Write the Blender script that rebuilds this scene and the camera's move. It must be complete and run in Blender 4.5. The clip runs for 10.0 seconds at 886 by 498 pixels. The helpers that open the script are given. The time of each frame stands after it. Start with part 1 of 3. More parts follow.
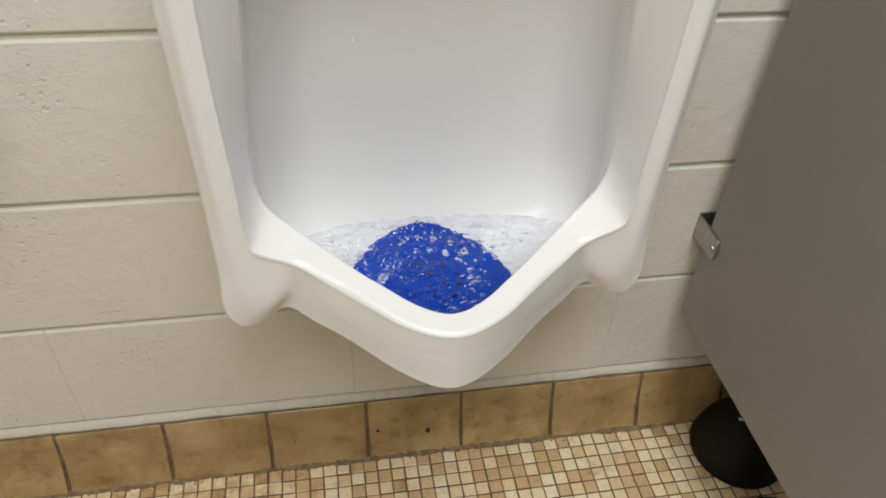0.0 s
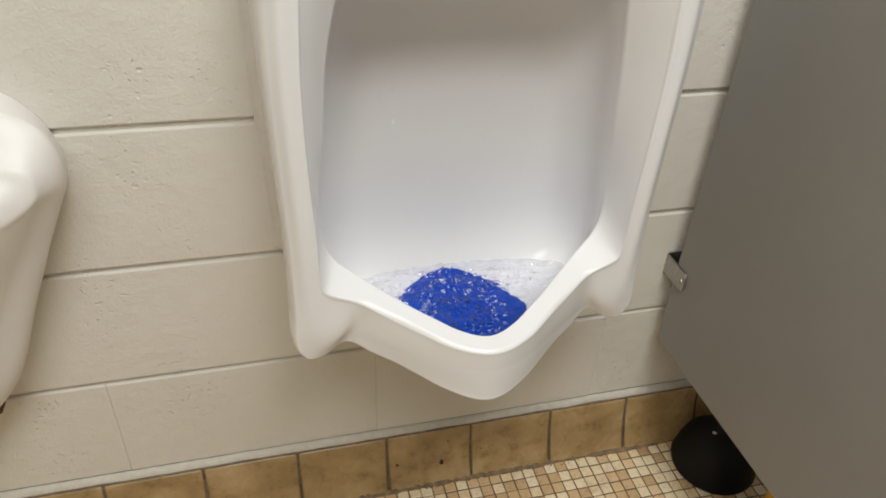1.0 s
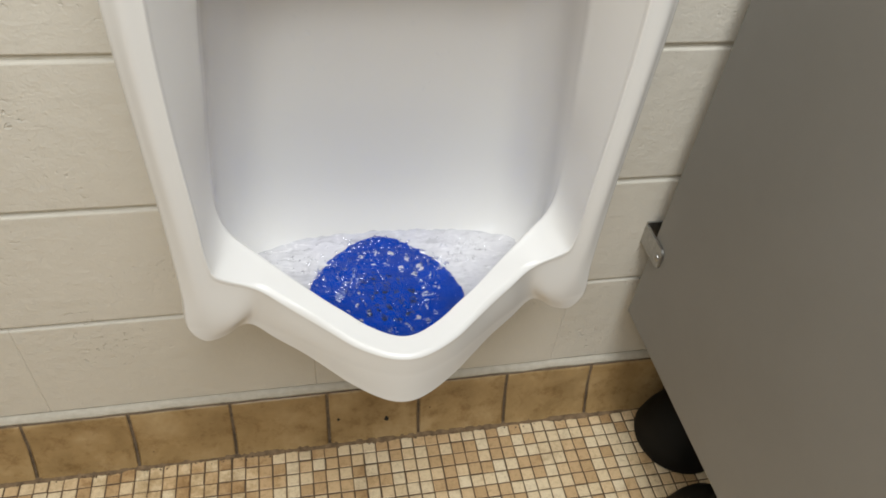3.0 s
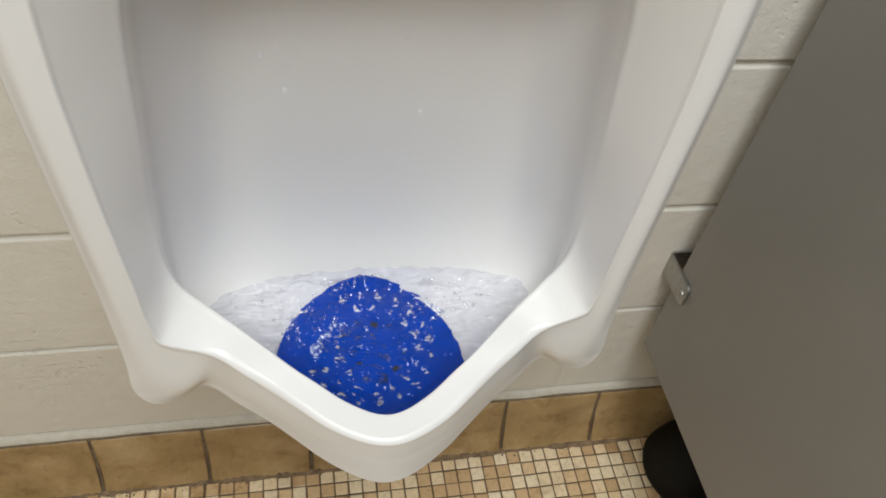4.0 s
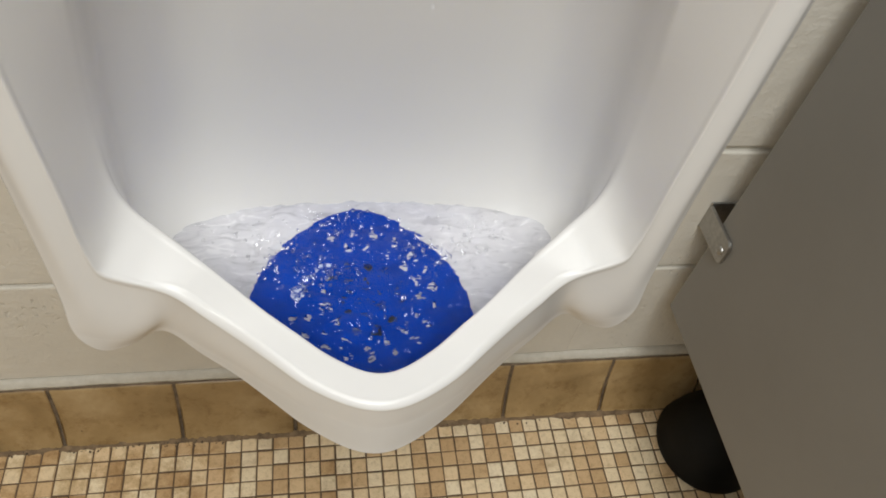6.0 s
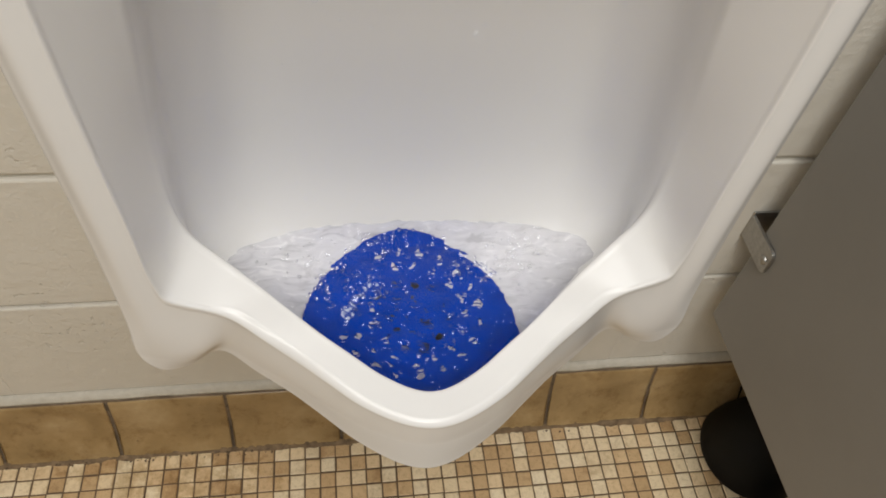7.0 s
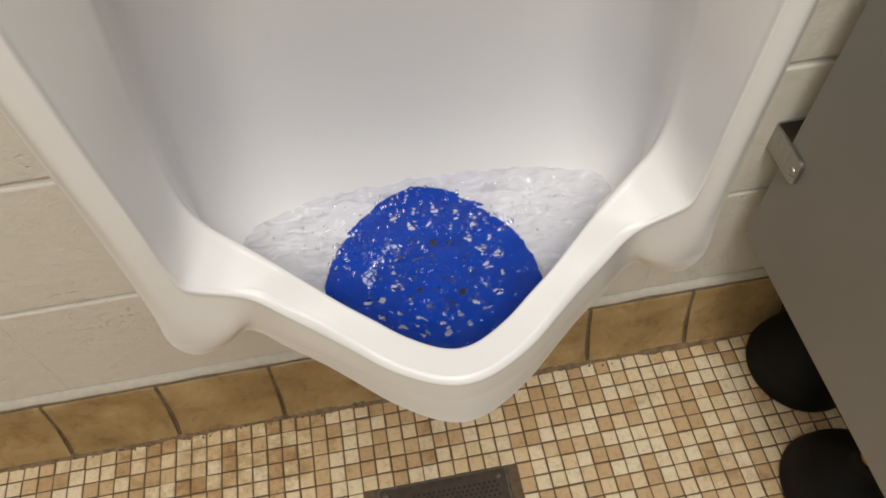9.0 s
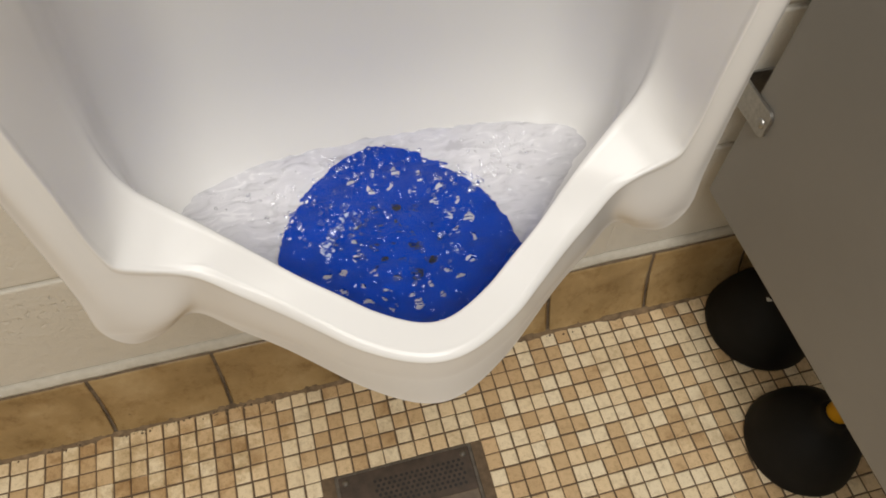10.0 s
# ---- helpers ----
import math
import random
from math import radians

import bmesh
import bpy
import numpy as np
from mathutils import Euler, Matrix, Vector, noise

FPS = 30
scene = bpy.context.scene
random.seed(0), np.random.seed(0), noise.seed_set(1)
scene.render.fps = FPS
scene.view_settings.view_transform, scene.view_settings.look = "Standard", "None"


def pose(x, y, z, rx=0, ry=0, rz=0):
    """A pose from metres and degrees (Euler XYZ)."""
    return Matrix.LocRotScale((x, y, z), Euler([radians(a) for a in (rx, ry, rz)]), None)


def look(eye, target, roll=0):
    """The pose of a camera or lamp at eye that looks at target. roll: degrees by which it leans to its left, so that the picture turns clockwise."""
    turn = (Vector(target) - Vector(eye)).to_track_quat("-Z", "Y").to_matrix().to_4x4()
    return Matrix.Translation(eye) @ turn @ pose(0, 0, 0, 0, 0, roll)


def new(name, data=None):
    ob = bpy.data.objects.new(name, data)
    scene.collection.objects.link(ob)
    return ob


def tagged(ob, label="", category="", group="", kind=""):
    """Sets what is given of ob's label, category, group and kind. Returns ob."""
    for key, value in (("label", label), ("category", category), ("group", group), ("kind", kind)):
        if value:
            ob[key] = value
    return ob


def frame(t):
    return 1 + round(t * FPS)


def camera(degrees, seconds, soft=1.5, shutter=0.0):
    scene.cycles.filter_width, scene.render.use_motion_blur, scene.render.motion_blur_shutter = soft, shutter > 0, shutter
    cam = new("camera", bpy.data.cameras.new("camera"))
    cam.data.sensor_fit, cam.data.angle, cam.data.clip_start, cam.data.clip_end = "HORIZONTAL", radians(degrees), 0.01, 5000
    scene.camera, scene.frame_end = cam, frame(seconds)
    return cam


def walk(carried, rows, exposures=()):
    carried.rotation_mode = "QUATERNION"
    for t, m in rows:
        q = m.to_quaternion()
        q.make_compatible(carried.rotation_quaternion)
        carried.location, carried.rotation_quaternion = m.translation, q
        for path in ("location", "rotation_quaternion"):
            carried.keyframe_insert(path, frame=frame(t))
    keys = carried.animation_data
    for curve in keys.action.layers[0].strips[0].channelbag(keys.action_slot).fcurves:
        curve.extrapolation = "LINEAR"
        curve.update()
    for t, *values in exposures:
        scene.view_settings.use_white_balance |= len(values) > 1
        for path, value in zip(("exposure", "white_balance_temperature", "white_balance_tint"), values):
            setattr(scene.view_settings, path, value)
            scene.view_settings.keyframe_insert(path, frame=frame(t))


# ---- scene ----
cam = camera(63.3, 10.0, soft=1.75)
PATH = [
    (0, (-0.109, -0.723, 1.051), (0.189, 0.762, -0.255), 3.1),
    (0.5, (-0.189, -0.82, 1.068), (0.216, 0.73, -0.13), 2.5),
    (1, (-0.237, -0.849, 1.121), (0.22, 0.726, -0.024), 3.2),
    (1.5, (-0.23, -0.856, 1.151), (0.255, 0.728, 0.03), 3.3),
    (2, (-0.228, -0.85, 1.152), (0.267, 0.651, -0.074), 3.9),
    (2.5, (-0.178, -0.768, 1.132), (0.276, 0.648, -0.206), 6.0),
    (3, (-0.095, -0.706, 1.13), (0.279, 0.68, -0.262), 6.5),
    (4.5, (-0.055, -0.521, 1.063), (0.316, 0.706, -0.472), 10.0),
    (5, (-0.047, -0.541, 1.006), (0.344, 0.629, -0.568), 12.1),
    (5.5, (-0.045, -0.51, 1.002), (0.341, 0.696, -0.546), 12.6),
    (7, (-0.059, -0.497, 1.025), (0.205, 0.738, -0.527), 7.2),
    (7.5, (-0.061, -0.5, 1.033), (0.196, 0.727, -0.526), 6.8),
    (8, (-0.067, -0.498, 1.033), (0.192, 0.713, -0.537), 6.6),
    (8.5, (-0.05, -0.499, 1.036), (0.199, 0.696, -0.548), 4.8),
    (9, (-0.041, -0.488, 1.025), (0.109, 0.638, -0.62), -3.3),
    (9.5, (-0.055, -0.499, 1.008), (0.146, 0.546, -0.685), -1.0),
    (10, (-0.061, -0.459, 0.973), (0.251, 0.577, -0.71), 2.2),
]
EXPOSURES = [(0, 0.04, 6460, 6.5), (1.0, 0.04, 6500, 8), (1.5, -0.10, 6420, 7), (2.5, 0.07, 6440, 7.5), (3.2, 0.04, 6400, 7), (4.5, -0.03, 6320, 7), (5.0, -0.05, 6560, 8.5),
             (5.5, -0.04, 6480, 7), (7.0, -0.14, 6700, 9.5), (8.5, -0.14, 6760, 9.5), (10, -0.09, 6900, 10)]
walk(cam, [(t, look(eye, target, roll)) for t, eye, target, roll in PATH], EXPOSURES)


# ---- light: fluorescent ceiling lamps of the washroom ----
world = bpy.data.worlds.new("world")
scene.world = world
world.use_nodes = True
world.node_tree.nodes["Background"].inputs[0].default_value = (0.9, 0.95, 1.0, 1)
world.node_tree.nodes["Background"].inputs[1].default_value = 0.02


def area_lamp(name, place, size_x, size_y, watts, colour):
    data = bpy.data.lights.new(name, "AREA")
    data.shape, data.size, data.size_y = "RECTANGLE", size_x, size_y
    data.energy, data.color = watts, colour
    ob = new(name, data)
    ob.matrix_world = pose(*place)
    return ob


area_lamp("ceiling_lamp", (-0.40, -1.60, 2.585), 1.20, 0.60, 27.0, (0.98, 0.99, 0.985))
area_lamp("ceiling_lamp", (0.12, -1.00, 2.585), 0.60, 1.20, 25.0, (0.98, 0.99, 0.985))


# ---- materials ----
def material(name):
    mat = bpy.data.materials.new(name)
    mat.use_nodes = True
    nt = mat.node_tree
    return mat, nt, nt.nodes["Principled BSDF"]


def node(nt, kind, **values):
    n = nt.nodes.new(kind)
    for key, value in values.items():
        n.inputs[key.replace("_", " ")].default_value = value
    return n


def noise_tex(nt, scale, detail=4.0, rough=0.55, vector=None):
    n = node(nt, "ShaderNodeTexNoise", Scale=scale, Detail=detail, Roughness=rough)
    if vector is None:
        tc = nt.nodes.new("ShaderNodeTexCoord")
        vector = tc.outputs["Object"]
    nt.links.new(vector, n.inputs["Vector"])
    return n


def world_place(nt):
    return nt.nodes.new("ShaderNodeNewGeometry").outputs["Position"]


def ramp(nt, source, stops):
    r = nt.nodes.new("ShaderNodeValToRGB")
    els = r.color_ramp.elements
    while len(els) < len(stops):
        els.new(0.5)
    for el, (pos, col) in zip(els, stops):
        el.position, el.color = pos, (*col, 1)
    nt.links.new(source, r.inputs["Fac"])
    return r


def mix(nt, fac, a, b, blend="MIX"):
    m = nt.nodes.new("ShaderNodeMix")
    m.data_type, m.blend_type = "RGBA", blend
    for value, socket in ((fac, m.inputs[0]), (a, m.inputs[6]), (b, m.inputs[7])):
        if isinstance(value, (int, float)):
            socket.default_value = value
        elif isinstance(value, tuple):
            socket.default_value = (*value, 1)
        else:
            nt.links.new(value, socket)
    return m.outputs[2]


def bump(nt, bsdf, source, strength, distance, after=None):
    b = nt.nodes.new("ShaderNodeBump")
    b.inputs["Strength"].default_value, b.inputs["Distance"].default_value = strength, distance
    nt.links.new(source, b.inputs["Height"])
    if after is not None:
        nt.links.new(after, b.inputs["Normal"])
    nt.links.new(b.outputs["Normal"], bsdf.inputs["Normal"])
    return b.outputs["Normal"]


def painted_block():
    mat, nt, bsdf = material("painted_block")
    p = world_place(nt)
    broad = noise_tex(nt, 3.0, 3, 0.5, p)
    col = ramp(nt, broad.outputs["Fac"], [(0.3, (0.68, 0.645, 0.575)), (0.7, (0.74, 0.705, 0.64))])
    nt.links.new(col.outputs["Color"], bsdf.inputs["Base Color"])
    bsdf.inputs["Roughness"].default_value = 0.34
    bsdf.inputs["Specular IOR Level"].default_value = 0.4
    grain = noise_tex(nt, 260, 3, 0.6, p)
    pits = noise_tex(nt, 125, 2, 0.5, p)
    pit = ramp(nt, pits.outputs["Fac"], [(0.30, (0, 0, 0)), (0.40, (1, 1, 1))])
    area = noise_tex(nt, 9, 2, 0.5, p)
    keep = ramp(nt, area.outputs["Fac"], [(0.48, (1, 1, 1)), (0.66, (0, 0, 0))])
    pitted = mix(nt, keep.outputs["Color"], pit.outputs["Color"], (1.0, 1.0, 1.0))
    lumps = noise_tex(nt, 38, 3, 0.55, p)
    n1 = bump(nt, bsdf, lumps.outputs["Fac"], 0.45, 0.0045)
    n2 = bump(nt, bsdf, grain.outputs["Fac"], 0.45, 0.0016, n1)
    bump(nt, bsdf, pitted, 0.6, 0.0022, n2)
    return mat


def porcelain(name="porcelain", tint=(0.82, 0.808, 0.80), gloss=0.24):
    mat, nt, bsdf = material(name)
    p = world_place(nt)
    n = noise_tex(nt, 2.5, 2, 0.5, p)
    col = mix(nt, n.outputs["Fac"], tint, tuple(c * 0.97 for c in tint))
    nt.links.new(col, bsdf.inputs["Base Color"])
    bsdf.inputs["Roughness"].default_value = gloss
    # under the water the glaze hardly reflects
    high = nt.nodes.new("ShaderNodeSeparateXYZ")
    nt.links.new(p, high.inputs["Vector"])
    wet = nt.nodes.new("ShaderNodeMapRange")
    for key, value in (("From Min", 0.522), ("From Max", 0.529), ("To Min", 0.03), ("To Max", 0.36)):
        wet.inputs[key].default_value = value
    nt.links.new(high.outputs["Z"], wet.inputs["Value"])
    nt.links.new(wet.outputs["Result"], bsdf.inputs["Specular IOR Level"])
    wave = noise_tex(nt, 22, 2, 0.5, p)
    bump(nt, bsdf, wave.outputs["Fac"], 0.08, 0.004)
    return mat


def cove_ceramic():
    mat, nt, bsdf = material("cove_ceramic")
    p = world_place(nt)
    info = nt.nodes.new("ShaderNodeObjectInfo")
    cloud = noise_tex(nt, 16, 5, 0.6, p)
    base = ramp(nt, cloud.outputs["Fac"], [(0.3, (0.31, 0.203, 0.088)), (0.55, (0.42, 0.283, 0.132)), (0.75, (0.53, 0.385, 0.21))])
    each = ramp(nt, info.outputs["Random"], [(0.0, (0.86, 0.84, 0.80)), (1.0, (1.0, 1.0, 1.0))])
    tone = mix(nt, 1.0, base.outputs["Color"], each.outputs["Color"], "MULTIPLY")
    soil = noise_tex(nt, 34, 6, 0.72, p)
    soiled = ramp(nt, soil.outputs["Fac"], [(0.34, (0.72, 0.66, 0.58)), (0.50, (1, 1, 1))])
    tone = mix(nt, 1.0, tone, soiled.outputs["Color"], "MULTIPLY")
    specks = noise_tex(nt, 75, 3, 0.7, p)
    spot = ramp(nt, specks.outputs["Fac"], [(0.235, (1, 1, 1)), (0.285, (0, 0, 0))])
    tone = mix(nt, spot.outputs["Color"], tone, (0.10, 0.055, 0.025))
    nt.links.new(tone, bsdf.inputs["Base Color"])
    bsdf.inputs["Roughness"].default_value = 0.33
    fine = noise_tex(nt, 150, 3, 0.6, p)
    n1 = bump(nt, bsdf, cloud.outputs["Fac"], 0.35, 0.004)
    bump(nt, bsdf, fine.outputs["Fac"], 0.2, 0.001, n1)
    return mat


def mosaic_ceramic(name, per_object):
    mat, nt, bsdf = material(name)
    p = world_place(nt)
    if per_object:
        rnd = nt.nodes.new("ShaderNodeObjectInfo").outputs["Random"]
    else:
        rnd = nt.nodes.new("ShaderNodeNewGeometry").outputs["Random Per Island"]
    tone = ramp(nt, rnd, [(0.0, (0.88, 0.755, 0.545)), (0.32, (0.83, 0.675, 0.45)), (0.55, (0.80, 0.615, 0.385)),
                          (0.66, (0.69, 0.495, 0.285)), (0.82, (0.565, 0.385, 0.205)), (1.0, (0.66, 0.46, 0.26))])
    tone.color_ramp.interpolation = "LINEAR"
    grime = noise_tex(nt, 130, 4, 0.65, p)
    mott = ramp(nt, grime.outputs["Fac"], [(0.25, (0.72, 0.68, 0.62)), (0.5, (0.97, 0.96, 0.95)), (0.8, (1, 1, 1))])
    out = mix(nt, 1.0, tone.outputs["Color"], mott.outputs["Color"], "MULTIPLY")
    fleck = noise_tex(nt, 620, 2, 0.6, p)
    flecks = ramp(nt, fleck.outputs["Fac"], [(0.30, (0.62, 0.55, 0.47)), (0.40, (1, 1, 1))])
    out = mix(nt, 0.8, out, flecks.outputs["Color"], "MULTIPLY")
    stain = noise_tex(nt, 11, 6, 0.68, p)
    dirty = ramp(nt, stain.outputs["Fac"], [(0.30, (0.66, 0.59, 0.50)), (0.47, (1, 1, 1))])
    out = mix(nt, 1.0, out, dirty.outputs["Color"], "MULTIPLY")
    # an old brown soil patch by the wall, ragged at its edge
    spot = nt.nodes.new("ShaderNodeMapping")
    spot.inputs["Location"].default_value = (0.56, 0.33, 0.0)
    spot.inputs["Scale"].default_value = (1.7, 3.6, 1.0)
    nt.links.new(p, spot.inputs["Vector"])
    far = nt.nodes.new("ShaderNodeVectorMath")
    far.operation = "LENGTH"
    nt.links.new(spot.outputs["Vector"], far.inputs[0])
    ragged = noise_tex(nt, 28, 5, 0.7, p)
    reach = nt.nodes.new("ShaderNodeMath")
    reach.operation = "MULTIPLY_ADD"
    nt.links.new(ragged.outputs["Fac"], reach.inputs[0])
    reach.inputs[1].default_value = 1.5
    nt.links.new(far.outputs["Value"], reach.inputs[2])
    soil = ramp(nt, reach.outputs["Value"], [(0.60, (0.62, 0.54, 0.44)), (0.85, (0.83, 0.78, 0.70)), (0.98, (1, 1, 1))])
    out = mix(nt, 1.0, out, soil.outputs["Color"], "MULTIPLY")
    nt.links.new(out, bsdf.inputs["Base Color"])
    bsdf.inputs["Roughness"].default_value = 0.42
    bump(nt, bsdf, grime.outputs["Fac"], 0.2, 0.001)
    return mat


def rough_plain(name, colour, dark, scale, roughness, relief=0.002):
    mat, nt, bsdf = material(name)
    p = world_place(nt)
    n = noise_tex(nt, scale, 5, 0.65, p)
    r = ramp(nt, n.outputs["Fac"], [(0.3, dark), (0.7, colour)])
    nt.links.new(r.outputs["Color"], bsdf.inputs["Base Color"])
    bsdf.inputs["Roughness"].default_value = roughness
    bump(nt, bsdf, n.outputs["Fac"], 0.4, relief)
    return mat


def metal(name, colour, roughness):
    mat, nt, bsdf = material(name)
    bsdf.inputs["Metallic"].default_value = 1.0
    p = world_place(nt)
    n = noise_tex(nt, 160, 3, 0.6, p)
    r = ramp(nt, n.outputs["Fac"], [(0.3, tuple(c * 0.75 for c in colour)), (0.7, colour)])
    nt.links.new(r.outputs["Color"], bsdf.inputs["Base Color"])
    bsdf.inputs["Roughness"].default_value = roughness
    return mat


def blue_rubber():
    mat, nt, bsdf = material("blue_vinyl")
    p = world_place(nt)
    n = noise_tex(nt, 60, 3, 0.5, p)
    r = ramp(nt, n.outputs["Fac"], [(0.3, (0.0, 0.043, 0.35)), (0.7, (0.0, 0.054, 0.43))])
    nt.links.new(r.outputs["Color"], bsdf.inputs["Base Color"])
    bsdf.inputs["Roughness"].default_value = 0.4
    bsdf.inputs["Specular IOR Level"].default_value = 0.03
    bump(nt, bsdf, n.outputs["Fac"], 0.15, 0.002)
    return mat


def clear_water():
    mat, nt, bsdf = material("clear_water")
    bsdf.inputs["Roughness"].default_value = 0.0
    bsdf.inputs["IOR"].default_value = 1.33
    bsdf.inputs["Specular IOR Level"].default_value = 0.15
    bsdf.inputs["Transmission Weight"].default_value = 1.0
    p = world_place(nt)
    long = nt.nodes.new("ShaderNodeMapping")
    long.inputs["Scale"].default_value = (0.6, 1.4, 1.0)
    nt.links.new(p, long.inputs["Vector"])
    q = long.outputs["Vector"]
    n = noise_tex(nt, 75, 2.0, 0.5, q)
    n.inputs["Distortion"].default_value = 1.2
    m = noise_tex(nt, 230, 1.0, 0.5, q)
    # caustic and ripple light painted into the transmission colour as pale and dark streaks
    ripple_light = ramp(nt, n.outputs["Fac"], [(0.30, (0.34, 0.335, 0.355)), (0.44, (0.52, 0.515, 0.545)), (0.60, (0.59, 0.585, 0.615)), (0.72, (0.82, 0.815, 0.84))])
    nt.links.new(ripple_light.outputs["Color"], bsdf.inputs["Base Color"])
    a = bump(nt, bsdf, n.outputs["Fac"], 0.5, 0.0035)
    bump(nt, bsdf, m.outputs["Fac"], 0.3, 0.0018, a)
    return mat


def bubble_film():
    mat, nt, bsdf = material("bubble_film")
    bsdf.inputs["Roughness"].default_value = 0.0
    bsdf.inputs["IOR"].default_value = 1.5
    bsdf.inputs["Transmission Weight"].default_value = 1.0
    bsdf.inputs["Base Color"].default_value = (0.96, 0.96, 0.97, 1)
    return mat


BLOCK = painted_block()
MORTAR = rough_plain("painted_mortar", (0.68, 0.645, 0.575), (0.58, 0.54, 0.46), 60, 0.45)
CAULK = rough_plain("painted_bead", (0.60, 0.56, 0.485), (0.50, 0.46, 0.385), 75, 0.6)
SEALANT = rough_plain("painted_sealant", (0.74, 0.71, 0.65), (0.68, 0.645, 0.58), 40, 0.4, 0.0006)
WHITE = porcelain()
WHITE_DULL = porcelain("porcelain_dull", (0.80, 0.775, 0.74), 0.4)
COVE = cove_ceramic()
GROUT_BASE = rough_plain("dark_grout", (0.21, 0.15, 0.095), (0.075, 0.052, 0.032), 120, 0.8)
GROUT_FLOOR = rough_plain("floor_grout", (0.17, 0.112, 0.066), (0.085, 0.055, 0.03), 90, 0.8)
GROUT_FOOT = rough_plain("soiled_grout", (0.30, 0.20, 0.11), (0.085, 0.055, 0.03), 45, 0.8, 0.002)
TILE_ONE = mosaic_ceramic("mosaic_tile_single", True)
TILE_MANY = mosaic_ceramic("mosaic_tile_field", False)
PANEL = rough_plain("grey_laminate", (0.275, 0.262, 0.243), (0.255, 0.243, 0.225), 8, 0.5, 0.0004)
STEEL = metal("stainless", (0.50, 0.49, 0.47), 0.40)
BRONZE = rough_plain("tarnished_bronze", (0.080, 0.052, 0.036), (0.036, 0.024, 0.016), 70, 0.45, 0.001)
STEEL_DULL = rough_plain("dull_steel", (0.14, 0.115, 0.09), (0.06, 0.048, 0.036), 120, 0.45, 0.0008)
BRONZE_PALE = rough_plain("pale_bronze", (0.17, 0.125, 0.085), (0.10, 0.07, 0.05), 80, 0.5, 0.0008)
BRASS = metal("brass", (0.62, 0.56, 0.42), 0.25)
BLACK = rough_plain("black_rubber", (0.009, 0.0085, 0.008), (0.006, 0.0055, 0.005), 40, 0.62, 0.001)
BLACK.node_tree.nodes["Principled BSDF"].inputs["Specular IOR Level"].default_value = 0.22
YELLOW = rough_plain("yellow_plastic", (0.75, 0.42, 0.02), (0.62, 0.33, 0.01), 40, 0.4, 0.001)
PALE_TAG = rough_plain("white_paper", (0.75, 0.74, 0.70), (0.6, 0.58, 0.54), 90, 0.7, 0.0005)
PALE = rough_plain("pale_wood", (0.62, 0.52, 0.38), (0.5, 0.4, 0.27), 40, 0.5, 0.001)
BLUE = blue_rubber()
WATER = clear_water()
BUBBLE = bubble_film()
PRINT = rough_plain("pale_print", (0.62, 0.68, 0.80), (0.55, 0.62, 0.75), 60, 0.5, 0.0003)
# dark tone: painted shade of the drain and outlet holes, also the glaze chips
DARK = rough_plain("shade_and_chip_dark", (0.02, 0.018, 0.016), (0.01, 0.009, 0.008), 30, 0.6)
CEIL = rough_plain("ceiling_paint", (0.72, 0.72, 0.70), (0.66, 0.66, 0.64), 30, 0.8)
GRIT = rough_plain("brown_grit", (0.22, 0.15, 0.09), (0.05, 0.035, 0.02), 300, 0.85, 0.0005)
RUST = rough_plain("rusty_nut", (0.16, 0.07, 0.03), (0.06, 0.025, 0.012), 120, 0.7)


# ---- mesh helpers ----
def mesh_of(name, bm, mat, smooth=False):
    me = bpy.data.meshes.new(name)
    bm.to_mesh(me)
    bm.free()
    me.materials.append(mat)
    if smooth:
        for poly in me.polygons:
            poly.use_smooth = True
    return me


def part(name, bm, mat, parent=None, label="", smooth=False):
    ob = new(name, mesh_of(name, bm, mat, smooth))
    if parent is not None:
        ob.parent = parent
    return tagged(ob, label)


def box(x0, y0, z0, x1, y1, z1, bevel=0.0, segments=2):
    bm = bmesh.new()
    bmesh.ops.create_cube(bm, size=1)
    for v in bm.verts:
        v.co = Vector(((x0 + x1) / 2 + v.co.x * (x1 - x0), (y0 + y1) / 2 + v.co.y * (y1 - y0), (z0 + z1) / 2 + v.co.z * (z1 - z0)))
    if bevel:
        bmesh.ops.bevel(bm, geom=bm.edges[:], offset=bevel, segments=segments, affect="EDGES", profile=0.5)
    return bm


def lathe(profile, n=40, centre=(0, 0, 0)):
    bm = bmesh.new()
    rings = []
    for r, z in profile:
        if r < 1e-6:
            rings.append([bm.verts.new((centre[0], centre[1], centre[2] + z))])
        else:
            rings.append([bm.verts.new((centre[0] + r * math.cos(2 * math.pi * i / n), centre[1] + r * math.sin(2 * math.pi * i / n), centre[2] + z)) for i in range(n)])
    for a, b in zip(rings, rings[1:]):
        for i in range(n):
            j = (i + 1) % n
            if len(a) == 1:
                bm.faces.new((a[0], b[j], b[i]))
            elif len(b) == 1:
                bm.faces.new((a[i], a[j], b[0]))
            else:
                bm.faces.new((a[i], a[j], b[j], b[i]))
    bmesh.ops.recalc_face_normals(bm, faces=bm.faces[:])
    return bm


def rod(a, b, r, n=16):
    bm = bmesh.new()
    a, b = Vector(a), Vector(b)
    bmesh.ops.create_cone(bm, cap_ends=True, segments=n, radius1=r, radius2=r, depth=(b - a).length)
    q = (b - a).to_track_quat("Z", "Y").to_matrix().to_4x4()
    bmesh.ops.transform(bm, matrix=Matrix.Translation((a + b) / 2) @ q, verts=bm.verts[:])
    return bm


